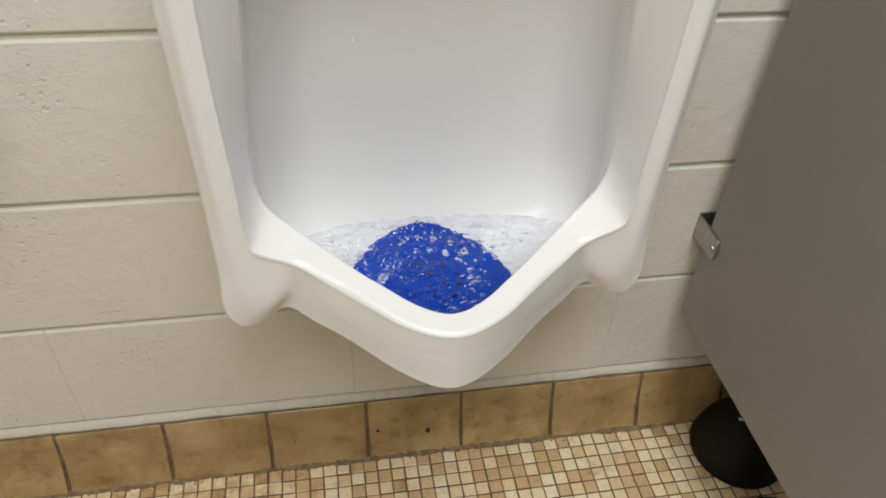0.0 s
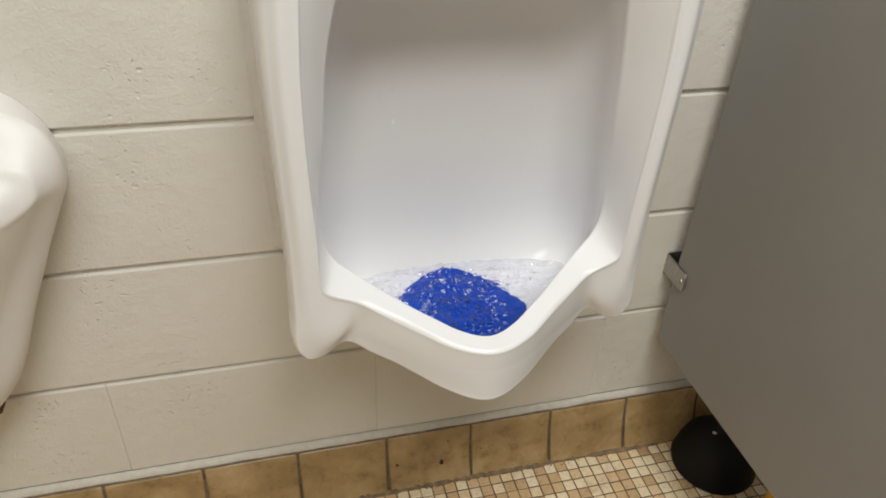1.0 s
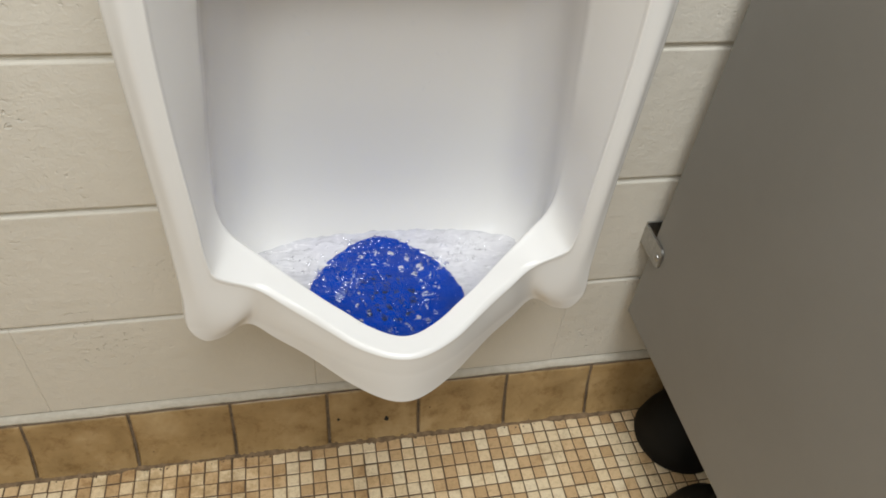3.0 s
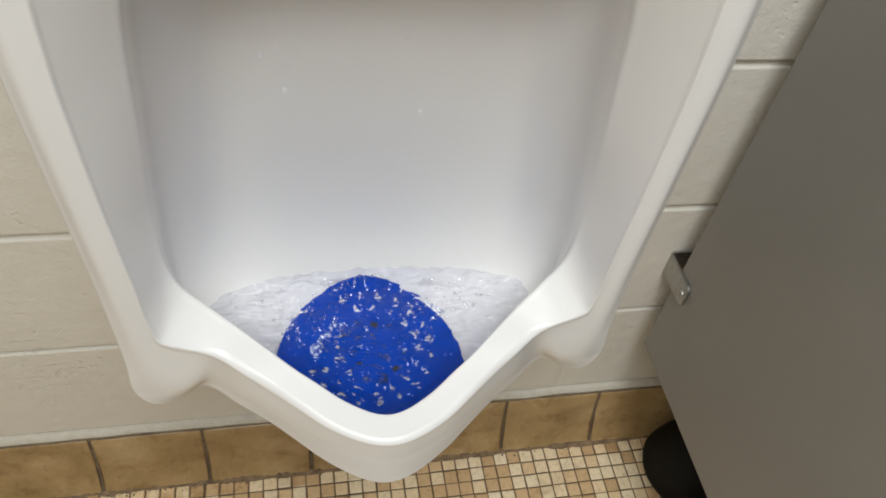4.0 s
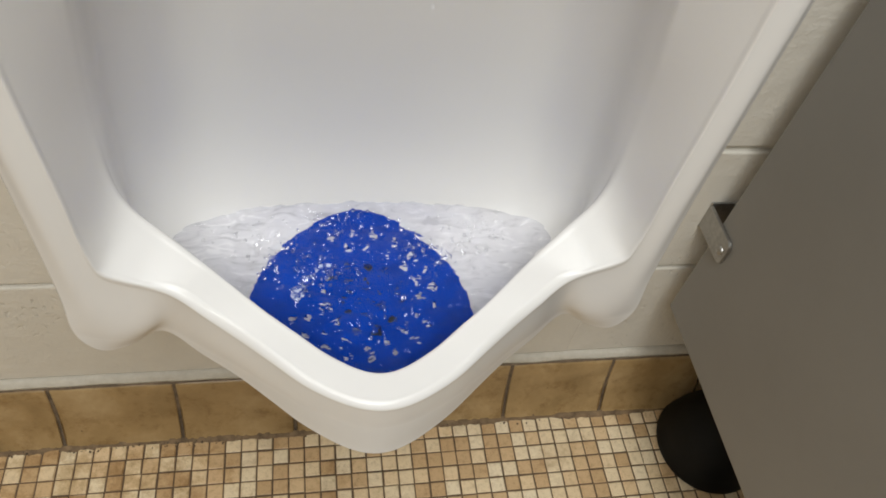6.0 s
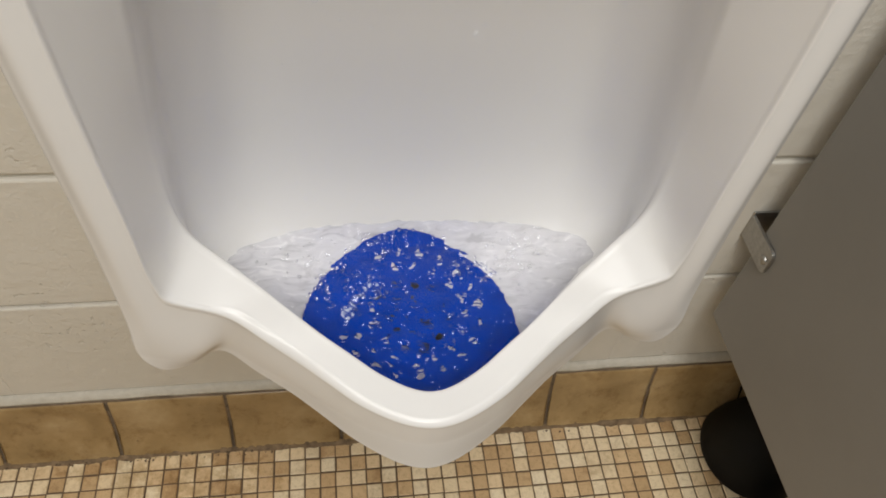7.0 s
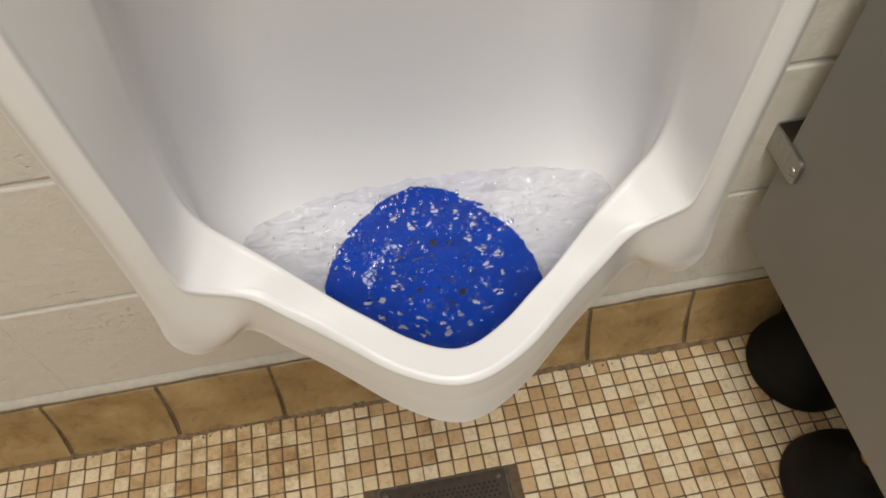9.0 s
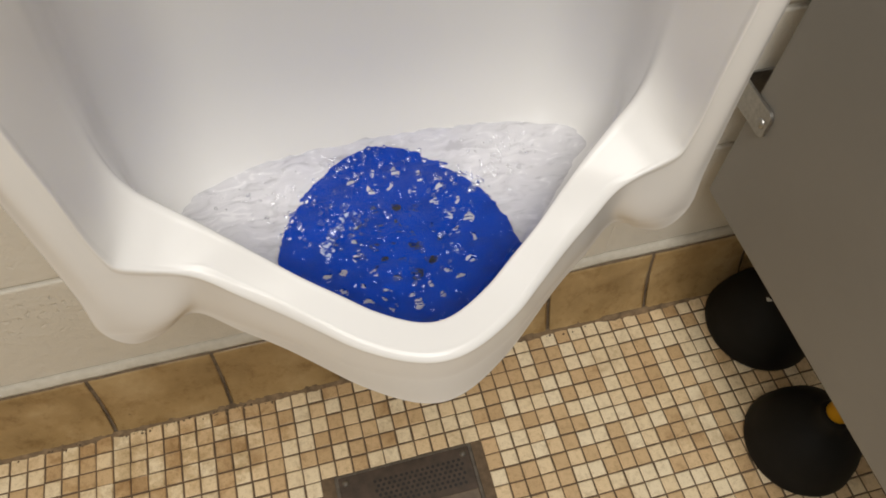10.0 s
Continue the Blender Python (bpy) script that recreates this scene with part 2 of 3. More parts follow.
def spline(points, t):
    """A smooth curve through points, eased by their distances; t from 0 to len - 1."""
    i = min(int(t), len(points) - 2)
    f = t - i
    p1, p2 = Vector(points[i]), Vector(points[i + 1])
    p0 = Vector(points[i - 1]) if i > 0 else 2 * p1 - p2
    p3 = Vector(points[i + 2]) if i + 2 < len(points) else 2 * p2 - p1
    h0, h1, h2 = max((p1 - p0).length, 1e-6), max((p2 - p1).length, 1e-6), max((p3 - p2).length, 1e-6)
    v0, v1, v2 = (p1 - p0) / h0, (p2 - p1) / h1, (p3 - p2) / h2
    m1, m2 = (v0 * h1 + v1 * h0) / (h0 + h1), (v1 * h2 + v2 * h1) / (h1 + h2)
    a, b, c, d = 2 * f ** 3 - 3 * f * f + 1, f ** 3 - 2 * f * f + f, 3 * f * f - 2 * f ** 3, f ** 3 - f * f
    return a * p1 + b * h1 * m1 + c * p2 + d * h1 * m2


def half_loft(rings, along, across, middle, ease=0):
    """A surface through half rings that run from the top centre to the bottom centre, mirrored at x = middle."""
    m = len(rings[0]) - 1

    def flip(p):
        return (-p[0], p[1], p[2])

    dense = [[spline([flip(r[1])] + r + [flip(r[-2])], 1 + m * i / along) for i in range(along + 1)] for r in rings]
    for _ in range(ease):
        # round off the knots, with the mirrored half carrying on past both ends
        dense = [[0.25 * (d[i - 1] if i else Vector(flip(d[1]))) + 0.5 * d[i] + 0.25 * (d[i + 1] if i < along else Vector(flip(d[-2]))) for i in range(along + 1)] for d in dense]
    k = len(rings) - 1
    grid = []
    for i in range(along + 1):
        col = [d[i] for d in dense]
        grid.append([spline(col, k * j / across) for j in range(across + 1)])
    bm = bmesh.new()
    for side in (1, -1):
        vs = [[bm.verts.new((middle + side * max(p.x, 0.0), min(p.y, 0.0), p.z)) for p in col] for col in grid]
        for i in range(along):
            for j in range(across):
                quad = (vs[i][j], vs[i + 1][j], vs[i + 1][j + 1], vs[i][j + 1])
                face = bm.faces.new(quad if side > 0 else quad[::-1])
                face.material_index = int(k * (j + 0.5) / across)
    bmesh.ops.remove_doubles(bm, verts=bm.verts[:], dist=0.00002)
    bmesh.ops.recalc_face_normals(bm, faces=bm.faces[:])
    return bm


def banded_parts(bm, bands, mat, parent):
    """Parts out of one lofted surface, by the rings between which they lie; the shading runs on across their joints."""
    bm.normal_update()
    for name, first, last in bands:
        index, places, normals, faces = {}, [], [], []
        for face in bm.faces:
            if first <= face.material_index < last:
                for v in face.verts:
                    if v not in index:
                        index[v] = len(places)
                        places.append(tuple(v.co))
                        normals.append(tuple(v.normal))
                faces.append([index[v] for v in face.verts])
        me = bpy.data.meshes.new(name)
        me.from_pydata(places, [], faces)
        me.materials.append(mat)
        for poly in me.polygons:
            poly.use_smooth = True
        me.normals_split_custom_set_from_vertices(normals)
        ob = new(name, me)
        ob.parent = parent
    bm.free()


# ---- the setting ----
ROOM_X0, ROOM_X1, ROOM_Y0, ROOM_H = -1.9, 1.5, -2.6, 2.6
FLOOR_TOP, BASE_TOP, COURSE, FIRST_JOINT = 0.0, 0.110, 0.2032, 0.325

wall_north = part("wall_north", box(ROOM_X0, 0.0055, 0, ROOM_X1, 0.20, ROOM_H), MORTAR)
tagged(wall_north, "cream-painted concrete block wall with tooled joints", "wall", kind="structure")
for nm, b in (("wall_south", (ROOM_X0, ROOM_Y0 - 0.1, 0, ROOM_X1, ROOM_Y0, ROOM_H)),
              ("wall_west", (ROOM_X0 - 0.1, ROOM_Y0 - 0.1, 0, ROOM_X0, 0.2, ROOM_H)),
              ("wall_east", (ROOM_X1, ROOM_Y0 - 0.1, 0, ROOM_X1 + 0.1, 0.2, ROOM_H))):
    tagged(part(nm, box(*b), MORTAR if nm == "wall_west" else PANEL), "plain painted washroom wall", "wall", kind="structure")
tagged(part("ceiling", box(ROOM_X0, ROOM_Y0, ROOM_H, ROOM_X1, 0.2, ROOM_H + 0.1), CEIL), "plain white painted ceiling", "ceiling", kind="structure")
floor = tagged(part("floor", box(ROOM_X0, ROOM_Y0, -0.1, ROOM_X1, 0.0035, -0.0012), GROUT_FLOOR),
               "small square beige mosaic tiles with dark grout", "floor", kind="structure")


# ---- the urinal ----
MID = -0.0015


def urinal():
    # half rings from the top centre round the side and the corner knob to the nose; x counts from the middle
    wall = [(0, 0, 1.09), (0.15, 0, 1.09), (0.212, 0, 1.05), (0.222, 0, 0.92), (0.222, 0, 0.77), (0.222, 0, 0.66),
            (0.222, 0, 0.585), (0.221, 0, 0.535), (0.205, 0, 0.495), (0.183, 0, 0.475), (0.15, 0, 0.46), (0.095, 0, 0.44), (0.04, 0, 0.43), (0, 0, 0.43)]
    side = [(0, -0.16, 1.085), (0.15, -0.16, 1.085), (0.205, -0.16, 1.045), (0.217, -0.16, 0.92), (0.218, -0.16, 0.77), (0.219, -0.165, 0.66),
            (0.222, -0.170, 0.565), (0.2230, -0.172, 0.511), (0.210, -0.172, 0.4950), (0.188, -0.168, 0.4975), (0.160, -0.160, 0.511),
            (0.102, -0.200, 0.493), (0.050, -0.244, 0.480), (0, -0.261, 0.470)]
    bead = [(0, -0.186, 1.07), (0.145, -0.186, 1.07), (0.196, -0.186, 1.035), (0.210, -0.186, 0.92), (0.212, -0.187, 0.77), (0.2135, -0.189, 0.66),
            (0.2165, -0.191, 0.565), (0.2175, -0.192, 0.514), (0.206, -0.192, 0.4995), (0.187, -0.189, 0.502), (0.161, -0.183, 0.517),
            (0.104, -0.2185, 0.502), (0.055, -0.2615, 0.486), (0, -0.2813, 0.475)]
    crest = [(0, -0.195, 1.05), (0.135, -0.195, 1.05), (0.184, -0.195, 1.02), (0.199, -0.195, 0.92), (0.201, -0.196, 0.77), (0.203, -0.1965, 0.66),
             (0.204, -0.1970, 0.583), (0.201, -0.1975, 0.545), (0.190, -0.1975, 0.526), (0.171, -0.196, 0.532), (0.151, -0.191, 0.543),
             (0.1025, -0.2225, 0.535), (0.0535, -0.2645, 0.522), (0, -0.2818, 0.516)]
    step = [(0, -0.1945, 1.03), (0.125, -0.1945, 1.03), (0.172, -0.1945, 1.0), (0.186, -0.1945, 0.91), (0.189, -0.195, 0.77), (0.1870, -0.1962, 0.67),
            (0.1865, -0.1968, 0.618), (0.1835, -0.1970, 0.604), (0.172, -0.1970, 0.5965), (0.157, -0.1970, 0.5905), (0.1415, -0.1985, 0.5825),
            (0.0990, -0.2245, 0.5665), (0.0515, -0.2660, 0.5555), (0, -0.2825, 0.552)]
    edge = [(0, -0.168, 0.957), (0.103, -0.167, 0.954), (0.146, -0.157, 0.934), (0.161, -0.148, 0.882), (0.172, -0.144, 0.77), (0.180, -0.142, 0.672),
            (0.1745, -0.150, 0.629), (0.166, -0.155, 0.616), (0.153, -0.161, 0.606), (0.137, -0.1695, 0.597), (0.119, -0.1795, 0.5875),
            (0.080, -0.210, 0.5745), (0.038, -0.246, 0.562), (0, -0.258, 0.5575)]
    lip = [(0, -0.156, 0.956), (0.102, -0.155, 0.952), (0.145, -0.146, 0.932), (0.160, -0.138, 0.880), (0.171, -0.134, 0.77), (0.1795, -0.132, 0.668),
           (0.175, -0.140, 0.615), (0.167, -0.145, 0.602), (0.156, -0.152, 0.590), (0.138, -0.162, 0.580), (0.118, -0.1745, 0.573),
           (0.0805, -0.2068, 0.559), (0.0378, -0.2432, 0.546), (0, -0.2558, 0.541)]
    # the rim's inner face starts close behind its ridge
    top = [tuple(p + f * (q - p) for p, q in zip(a, b)) for a, b, f in zip(step, edge, [0.09] * 6 + [0.10] * 4)]
    top += [(0.1370, -0.1937, 0.5865), (0.0955, -0.2207, 0.5727), (0.0495, -0.2618, 0.5600), (0, -0.2778, 0.5556)]
    inner = [(0, -0.088, 0.948), (0.097, -0.088, 0.944), (0.140, -0.085, 0.918), (0.158, -0.082, 0.860), (0.170, -0.080, 0.755), (0.179, -0.082, 0.66),
             (0.182, -0.088, 0.582), (0.180, -0.099, 0.551), (0.173, -0.112, 0.533), (0.151, -0.129, 0.528), (0.126, -0.148, 0.526),
             (0.078, -0.189, 0.516), (0.036, -0.226, 0.507), (0, -0.241, 0.504)]
    deep = [(0, -0.050, 0.90), (0.084, -0.048, 0.890), (0.118, -0.048, 0.866), (0.136, -0.046, 0.815), (0.148, -0.045, 0.74), (0.153, -0.047, 0.65),
            (0.156, -0.060, 0.564), (0.151, -0.073, 0.537), (0.142, -0.088, 0.520), (0.120, -0.102, 0.508), (0.096, -0.118, 0.501),
            (0.058, -0.154, 0.492), (0.026, -0.186, 0.485), (0, -0.197, 0.483)]
    back = [(0, -0.040, 0.82), (0.045, -0.040, 0.81), (0.066, -0.040, 0.79), (0.080, -0.038, 0.75), (0.088, -0.037, 0.70), (0.090, -0.038, 0.63),
            (0.086, -0.050, 0.562), (0.079, -0.063, 0.535), (0.070, -0.078, 0.515), (0.060, -0.092, 0.504), (0.050, -0.105, 0.496),
            (0.030, -0.130, 0.486), (0.012, -0.149, 0.481), (0, -0.154, 0.480)]
    seam = [(0, -0.040, 0.79), (0, -0.040, 0.785), (0, -0.039, 0.77), (0, -0.037, 0.74), (0, -0.036, 0.69), (0, -0.037, 0.62),
            (0, -0.048, 0.557), (0, -0.061, 0.532), (0, -0.074, 0.514), (0, -0.086, 0.503), (0, -0.097, 0.496), (0, -0.115, 0.487), (0, -0.130, 0.482), (0, -0.138, 0.481)]
    under = [tuple(0.86 * p + 0.14 * q for p, q in zip(a, b)) for a, b in zip(side, wall)]
    face = [tuple(0.90 * p + 0.10 * q for p, q in zip(a, b)) for a, b in zip(step, crest)]
    foot = [tuple(0.84 * p + 0.16 * q for p, q in zip(a, b)) for a, b in zip(bead, crest)]
    flat = [tuple(0.88 * p + 0.12 * q for p, q in zip(a, b)) for a, b in zip(top, edge)]
    brink = [tuple(0.14 * p + 0.86 * q for p, q in zip(a, b)) for a, b in zip(top, edge)]

    def middle(a, b):
        return tuple(0.5 * (p + q) for p, q in zip(a, b))

    rings = [wall, under, side, bead, foot, crest, face, step, top, flat, brink, edge, lip, inner, deep, back, seam]
    # the flange flares a little towards its top
    for r, share in zip(rings, (1, 1, 1, 1, 0.99, 0.95, 0.62, 0.58, 0.53, 0.46, 0.069)):
        for k, d in ((1, 0.010), (2, 0.012), (3, 0.012), (4, 0.009), (5, 0.004), (6, 0.001)):
            r[k] = (r[k][0] + d * share, r[k][1], r[k][2])
    # straight arms of the lip between the bend and the nose
    for r in rings[1:14]:
        for k, d in ((9, -0.0012), (10, -0.0030), (11, -0.0035), (12, 0.0030)):
            r[k] = (r[k][0], r[k][1] + d, r[k][2])
    rings = [r[:11] + [middle(r[10], r[11]), r[11], middle(r[11], r[12])] + r[12:] for r in rings]
    return half_loft(rings, 180, 208, MID, 10)


urinal_fixture = new("urinal")
tagged(urinal_fixture, "white glazed porcelain wall-hung urinal with a pointed front lip", "urinal")
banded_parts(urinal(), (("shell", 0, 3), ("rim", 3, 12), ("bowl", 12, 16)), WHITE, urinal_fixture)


def sealant(side):
    """A painted bead where the fixture's side meets the wall."""
    bm = bmesh.new()
    last = None
    for i in range(121):
        z = 0.54 + 0.52 * i / 120
        x0 = float(np.interp(z, (0.54, 0.585, 0.66, 0.77, 0.92, 1.05), (0.2225, 0.2235, 0.2265, 0.2315, 0.2345, 0.225)))
        w = 0.0012 * noise.noise(Vector((side * 3, z * 30, 0)))
        cur = [bm.verts.new((MID + side * (x0 + d), y, z)) for d, y in ((-0.001, -0.012), (0.0022, -0.0085), (0.0055 + 0.5 * w, -0.0045), (0.0100 + w, -0.0020), (0.0120 + w, 0.002))]
        if last:
            for a, b, c, d in zip(last, last[1:], cur[1:], cur):
                bm.faces.new((a, b, c, d) if side < 0 else (d, c, b, a))
        last = cur
    return bm


for side in (-1, 1):
    part("sealant_bead", sealant(side), SEALANT, urinal_fixture, "cream painted sealant bead", True)


# ---- blue screen in the bowl ----
bowl = [o for o in urinal_fixture.children if o.name.startswith("bowl")][0]
bpy.context.view_layer.update()


def floor_of_bowl(x, y):
    """The height of the bowl's floor at a place of the plan."""
    hit, place, normal, _ = bowl.ray_cast(Vector((x, y, 0.549)), Vector((0, 0, -1)))
    return place.z if hit and abs(normal.z) > 0.05 else 0.53


def bend(x, y):
    """The screen spans the bowl's floor a little stiffly: the floor's mean height about a place."""
    d = 0.010
    around = [floor_of_bowl(x + i * d, y + j * d) for i in (-1, 0, 1) for j in (-1, 0, 1)]
    return max(sum(around) / 9 + 0.0035, floor_of_bowl(x, y) + 0.0025)


SCREEN_X = MID - 0.0075


def screen_width(y):
    d = (-0.0725 - y) / 0.10
    return 0.0 if d <= 0 else 0.090 * (1 - (1 - min(d, 1.0)) ** 2) ** 0.53


def screen_mat():
    bm = bmesh.new()
    rng = random.Random(4)
    holes = []
    # rings of holes round the middle, left out where the print stands
    hub_x, hub_y = -0.008, -0.152
    for radius, count, start in ((0.0, 1, 0), (0.0165, 7, 25), (0.0325, 12, 18), (0.0490, 17, 101), (0.0620, 20, 113)):
        for k in range(count):
            a = math.radians(start - 360.0 * k / count)
            x, y = hub_x + radius * math.cos(a), hub_y + radius * math.sin(a)
            if radius > 0.04 and x < -0.034 and y > -0.168 or y < -0.222 + 0.3 * abs(x):
                continue
            holes.append((x + rng.uniform(-0.0008, 0.0008), y + rng.uniform(-0.0008, 0.0008), rng.uniform(0.0028, 0.0034)))
    n = 170
    x0, x1, y0, y1 = SCREEN_X - 0.1, SCREEN_X + 0.1, -0.244, -0.066

    def inside(x, y):
        u, w = abs(x - SCREEN_X), abs(x - MID)
        return u < screen_width(y) and y > -0.252 + 0.52 * w

    verts = {}

    def vert(i, j):
        if (i, j) not in verts:
            verts[i, j] = bm.verts.new((x0 + (x1 - x0) * i / n, y0 + (y1 - y0) * j / n, 0))
        return verts[i, j]

    for i in range(n):
        for j in range(n):
            x, y = x0 + (x1 - x0) * (i + 0.5) / n, y0 + (y1 - y0) * (j + 0.5) / n
            if inside(x, y) and all((x - hx) ** 2 + (y - hy) ** 2 > r * r for hx, hy, r in holes):
                bm.faces.new((vert(i, j), vert(i + 1, j), vert(i + 1, j + 1), vert(i, j + 1)))
    rims = [v for v in bm.verts if v.is_boundary]
    outer = []
    for v in rims:
        near = min(holes, key=lambda h: (v.co.x - h[0]) ** 2 + (v.co.y - h[1]) ** 2)
        away = Vector((v.co.x - near[0], v.co.y - near[1], 0))
        if away.length < 0.0055:
            v.co = Vector((near[0], near[1], 0)) + away.normalized() * near[2]
        else:
            outer.append(v)
    for _ in range(6):
        bmesh.ops.smooth_vert(bm, verts=outer, factor=0.5, use_axis_x=True, use_axis_y=True, use_axis_z=False)
    for v in bm.verts:
        v.co.z = bend(v.co.x, v.co.y)
    res = bmesh.ops.extrude_face_region(bm, geom=bm.faces[:])
    bmesh.ops.translate(bm, verts=[g for g in res["geom"] if isinstance(g, bmesh.types.BMVert)], vec=(0, 0, 0.0022))
    bmesh.ops.recalc_face_normals(bm, faces=bm.faces[:])
    return bm


def drape(points, lift):
    """A flat patch with the given outline in plan, laid on the screen."""
    bm = bmesh.new()
    vs = [bm.verts.new((x, y, bend(x, y) + lift)) for x, y in points]
    bm.faces.new(vs)
    return bm


# dark disc laid on the bowl's floor, its colour painting the waste hole's shade
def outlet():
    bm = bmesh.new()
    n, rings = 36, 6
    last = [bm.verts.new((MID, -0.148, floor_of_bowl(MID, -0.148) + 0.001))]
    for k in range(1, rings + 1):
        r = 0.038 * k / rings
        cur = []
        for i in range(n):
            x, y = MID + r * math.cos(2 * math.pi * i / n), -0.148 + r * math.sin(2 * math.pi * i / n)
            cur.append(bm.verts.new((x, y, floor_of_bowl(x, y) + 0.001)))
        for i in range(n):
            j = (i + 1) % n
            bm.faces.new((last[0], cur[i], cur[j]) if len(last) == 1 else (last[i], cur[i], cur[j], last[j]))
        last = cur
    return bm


part("outlet", outlet(), DARK, urinal_fixture, "dark disc painting the shade of the waste hole under the screen")
screen = new("urinal_screen")
tagged(screen, "bright blue perforated vinyl screen lying in the bowl", "urinal screen")
mat_sheet = part("perforated_mat", screen_mat(), BLUE, screen)
for k in range(8):
    fx, fy = -0.063 + 0.024 * k / 7.0, -0.154 + 0.035 * k / 7.0
    ux, uy = 0.565 * 0.0016, 0.825 * 0.0016
    wx, wy = 0.825 * 0.0030, -0.565 * 0.0030
    part("print_mark", drape([(fx - ux - wx, fy - uy - wy), (fx + ux - wx, fy + uy - wy), (fx + ux + wx, fy + uy + wy), (fx - ux + wx, fy - uy + wy)], 0.0032),
         PRINT, mat_sheet, "pale printed mark")


# ---- water standing in the bowl ----
def water_sheet():
    bm = bmesh.new()
    level = 0.5255
    n = 110

    def height(x, y):
        p = Vector((x * 38, y * 38, 0.3))
        return level + 0.0022 * noise.noise(p) + 0.0016 * noise.noise(p * 2.3) + 0.0014 * noise.noise(p * 5.2)

    def outline(a):
        # a rounded triangle with its point to the front
        c, s = math.cos(a), math.sin(a)
        limits = [(c * 0.62 - s * 0.785, 0.103), (-c * 0.62 - s * 0.785, 0.103), (s + abs(c) * 0.13, 0.079), (s + abs(c) * 0.40, 0.106), (c, 0.196), (-c, 0.196)]
        tot = sum(max(0.0, d / k) ** 22 for d, k in limits)
        return tot ** (-1 / 22)

    centre = bm.verts.new((MID, -0.135, height(0, -0.135)))
    last = None
    m = 220
    for k in range(1, n + 1):
        row = []
        for i in range(m):
            a = 2 * math.pi * i / m
            r = outline(a) * k / n
            x, y = r * math.cos(a), -0.135 + r * math.sin(a)
            row.append(bm.verts.new((MID + x, y, height(x, y))))
        for i in range(m):
            j = (i + 1) % m
            if last is None:
                bm.faces.new((centre, row[i], row[j]))
            else:
                bm.faces.new((last[i], row[i], row[j], last[j]))
        last = row
    return bm


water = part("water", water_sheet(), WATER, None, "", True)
tagged(water, "clear rippling flush water standing in the bowl", "water")
water.visible_shadow = False


def bubbles():
    bm = bmesh.new()
    rng = random.Random(9)
    centres = [(-0.045, -0.145), (0.055, -0.120), (-0.085, -0.105), (0.100, -0.100), (0.010, -0.185), (-0.020, -0.085), (-0.060, -0.150), (0.015, -0.205)]
    made = 0
    while made < 380:
        cx, cy = rng.choice(centres)
        x, y = rng.gauss(cx, 0.022), rng.gauss(cy, 0.016)
        if abs(x) > 0.145 or y > -0.074 - 0.10 * abs(x) or y < -0.222 + 0.85 * abs(x):
            continue
        r = rng.choice((0.0006, 0.0007, 0.0009, 0.0011, 0.0014, 0.0019))
        bmesh.ops.create_icosphere(bm, subdivisions=1 if r < 0.001 else 2, radius=r, matrix=Matrix.Translation((MID + x, y, 0.5260 + r * 0.35)))
        made += 1
    for x, y, r in ((-0.052, -0.150, 0.0050), (-0.040, -0.128, 0.0032), (-0.060, -0.138, 0.0026), (-0.034, -0.142, 0.0024)):
        bmesh.ops.create_icosphere(bm, subdivisions=3, radius=r, matrix=Matrix.Translation((MID + x, y, 0.5250)))
    return bm


foam = part("bubbles", bubbles(), BUBBLE, None, "", True)
tagged(foam, "scattered clear air bubbles on the flush water", "bubbles", kind="stuff")
foam.visible_shadow = False


# ---- splashed drops on the back of the bowl ----
def drops():
    bm = bmesh.new()
    drng = random.Random(31)
    made = 0
    while made < 18:
        x = drng.gauss(drng.choice((-0.068, 0.058)), 0.020)
        z = drng.uniform(0.66, 0.80)
        hit, place, normal, _ = bowl.ray_cast(Vector((MID + x, -0.15, z)), Vector((0, 1, 0)))
        if not hit:
            continue
        r = drng.choice((0.0012, 0.0016, 0.0022, 0.0028))
        turn = normal.to_track_quat("Z", "Y").to_matrix().to_4x4()
        shape = Matrix.Diagonal((1.0, 1.0 + drng.uniform(0, 0.6), 0.24, 1.0))
        bmesh.ops.create_icosphere(bm, subdivisions=2, radius=r, matrix=Matrix.Translation(place) @ turn @ shape)
        made += 1
    return bm


splash = part("water_drops", drops(), BUBBLE, None, "", True)
tagged(splash, "small clear water drops clinging to the back of the bowl", "water drops", kind="stuff")
splash.visible_shadow = False


# ---- partition and its bracket ----
PX = 0.404
partition = new("toilet_partition")
tagged(partition, "grey laminate washroom partition panel held off the wall", "partition")
part("panel", box(PX, -1.65, 0.278, PX + 0.026, -0.026, 1.80, 0.005, 3), PANEL, partition)
bracket = new("partition_bracket")
tagged(bracket, "stainless steel wall bracket with a bolt", "bracket")


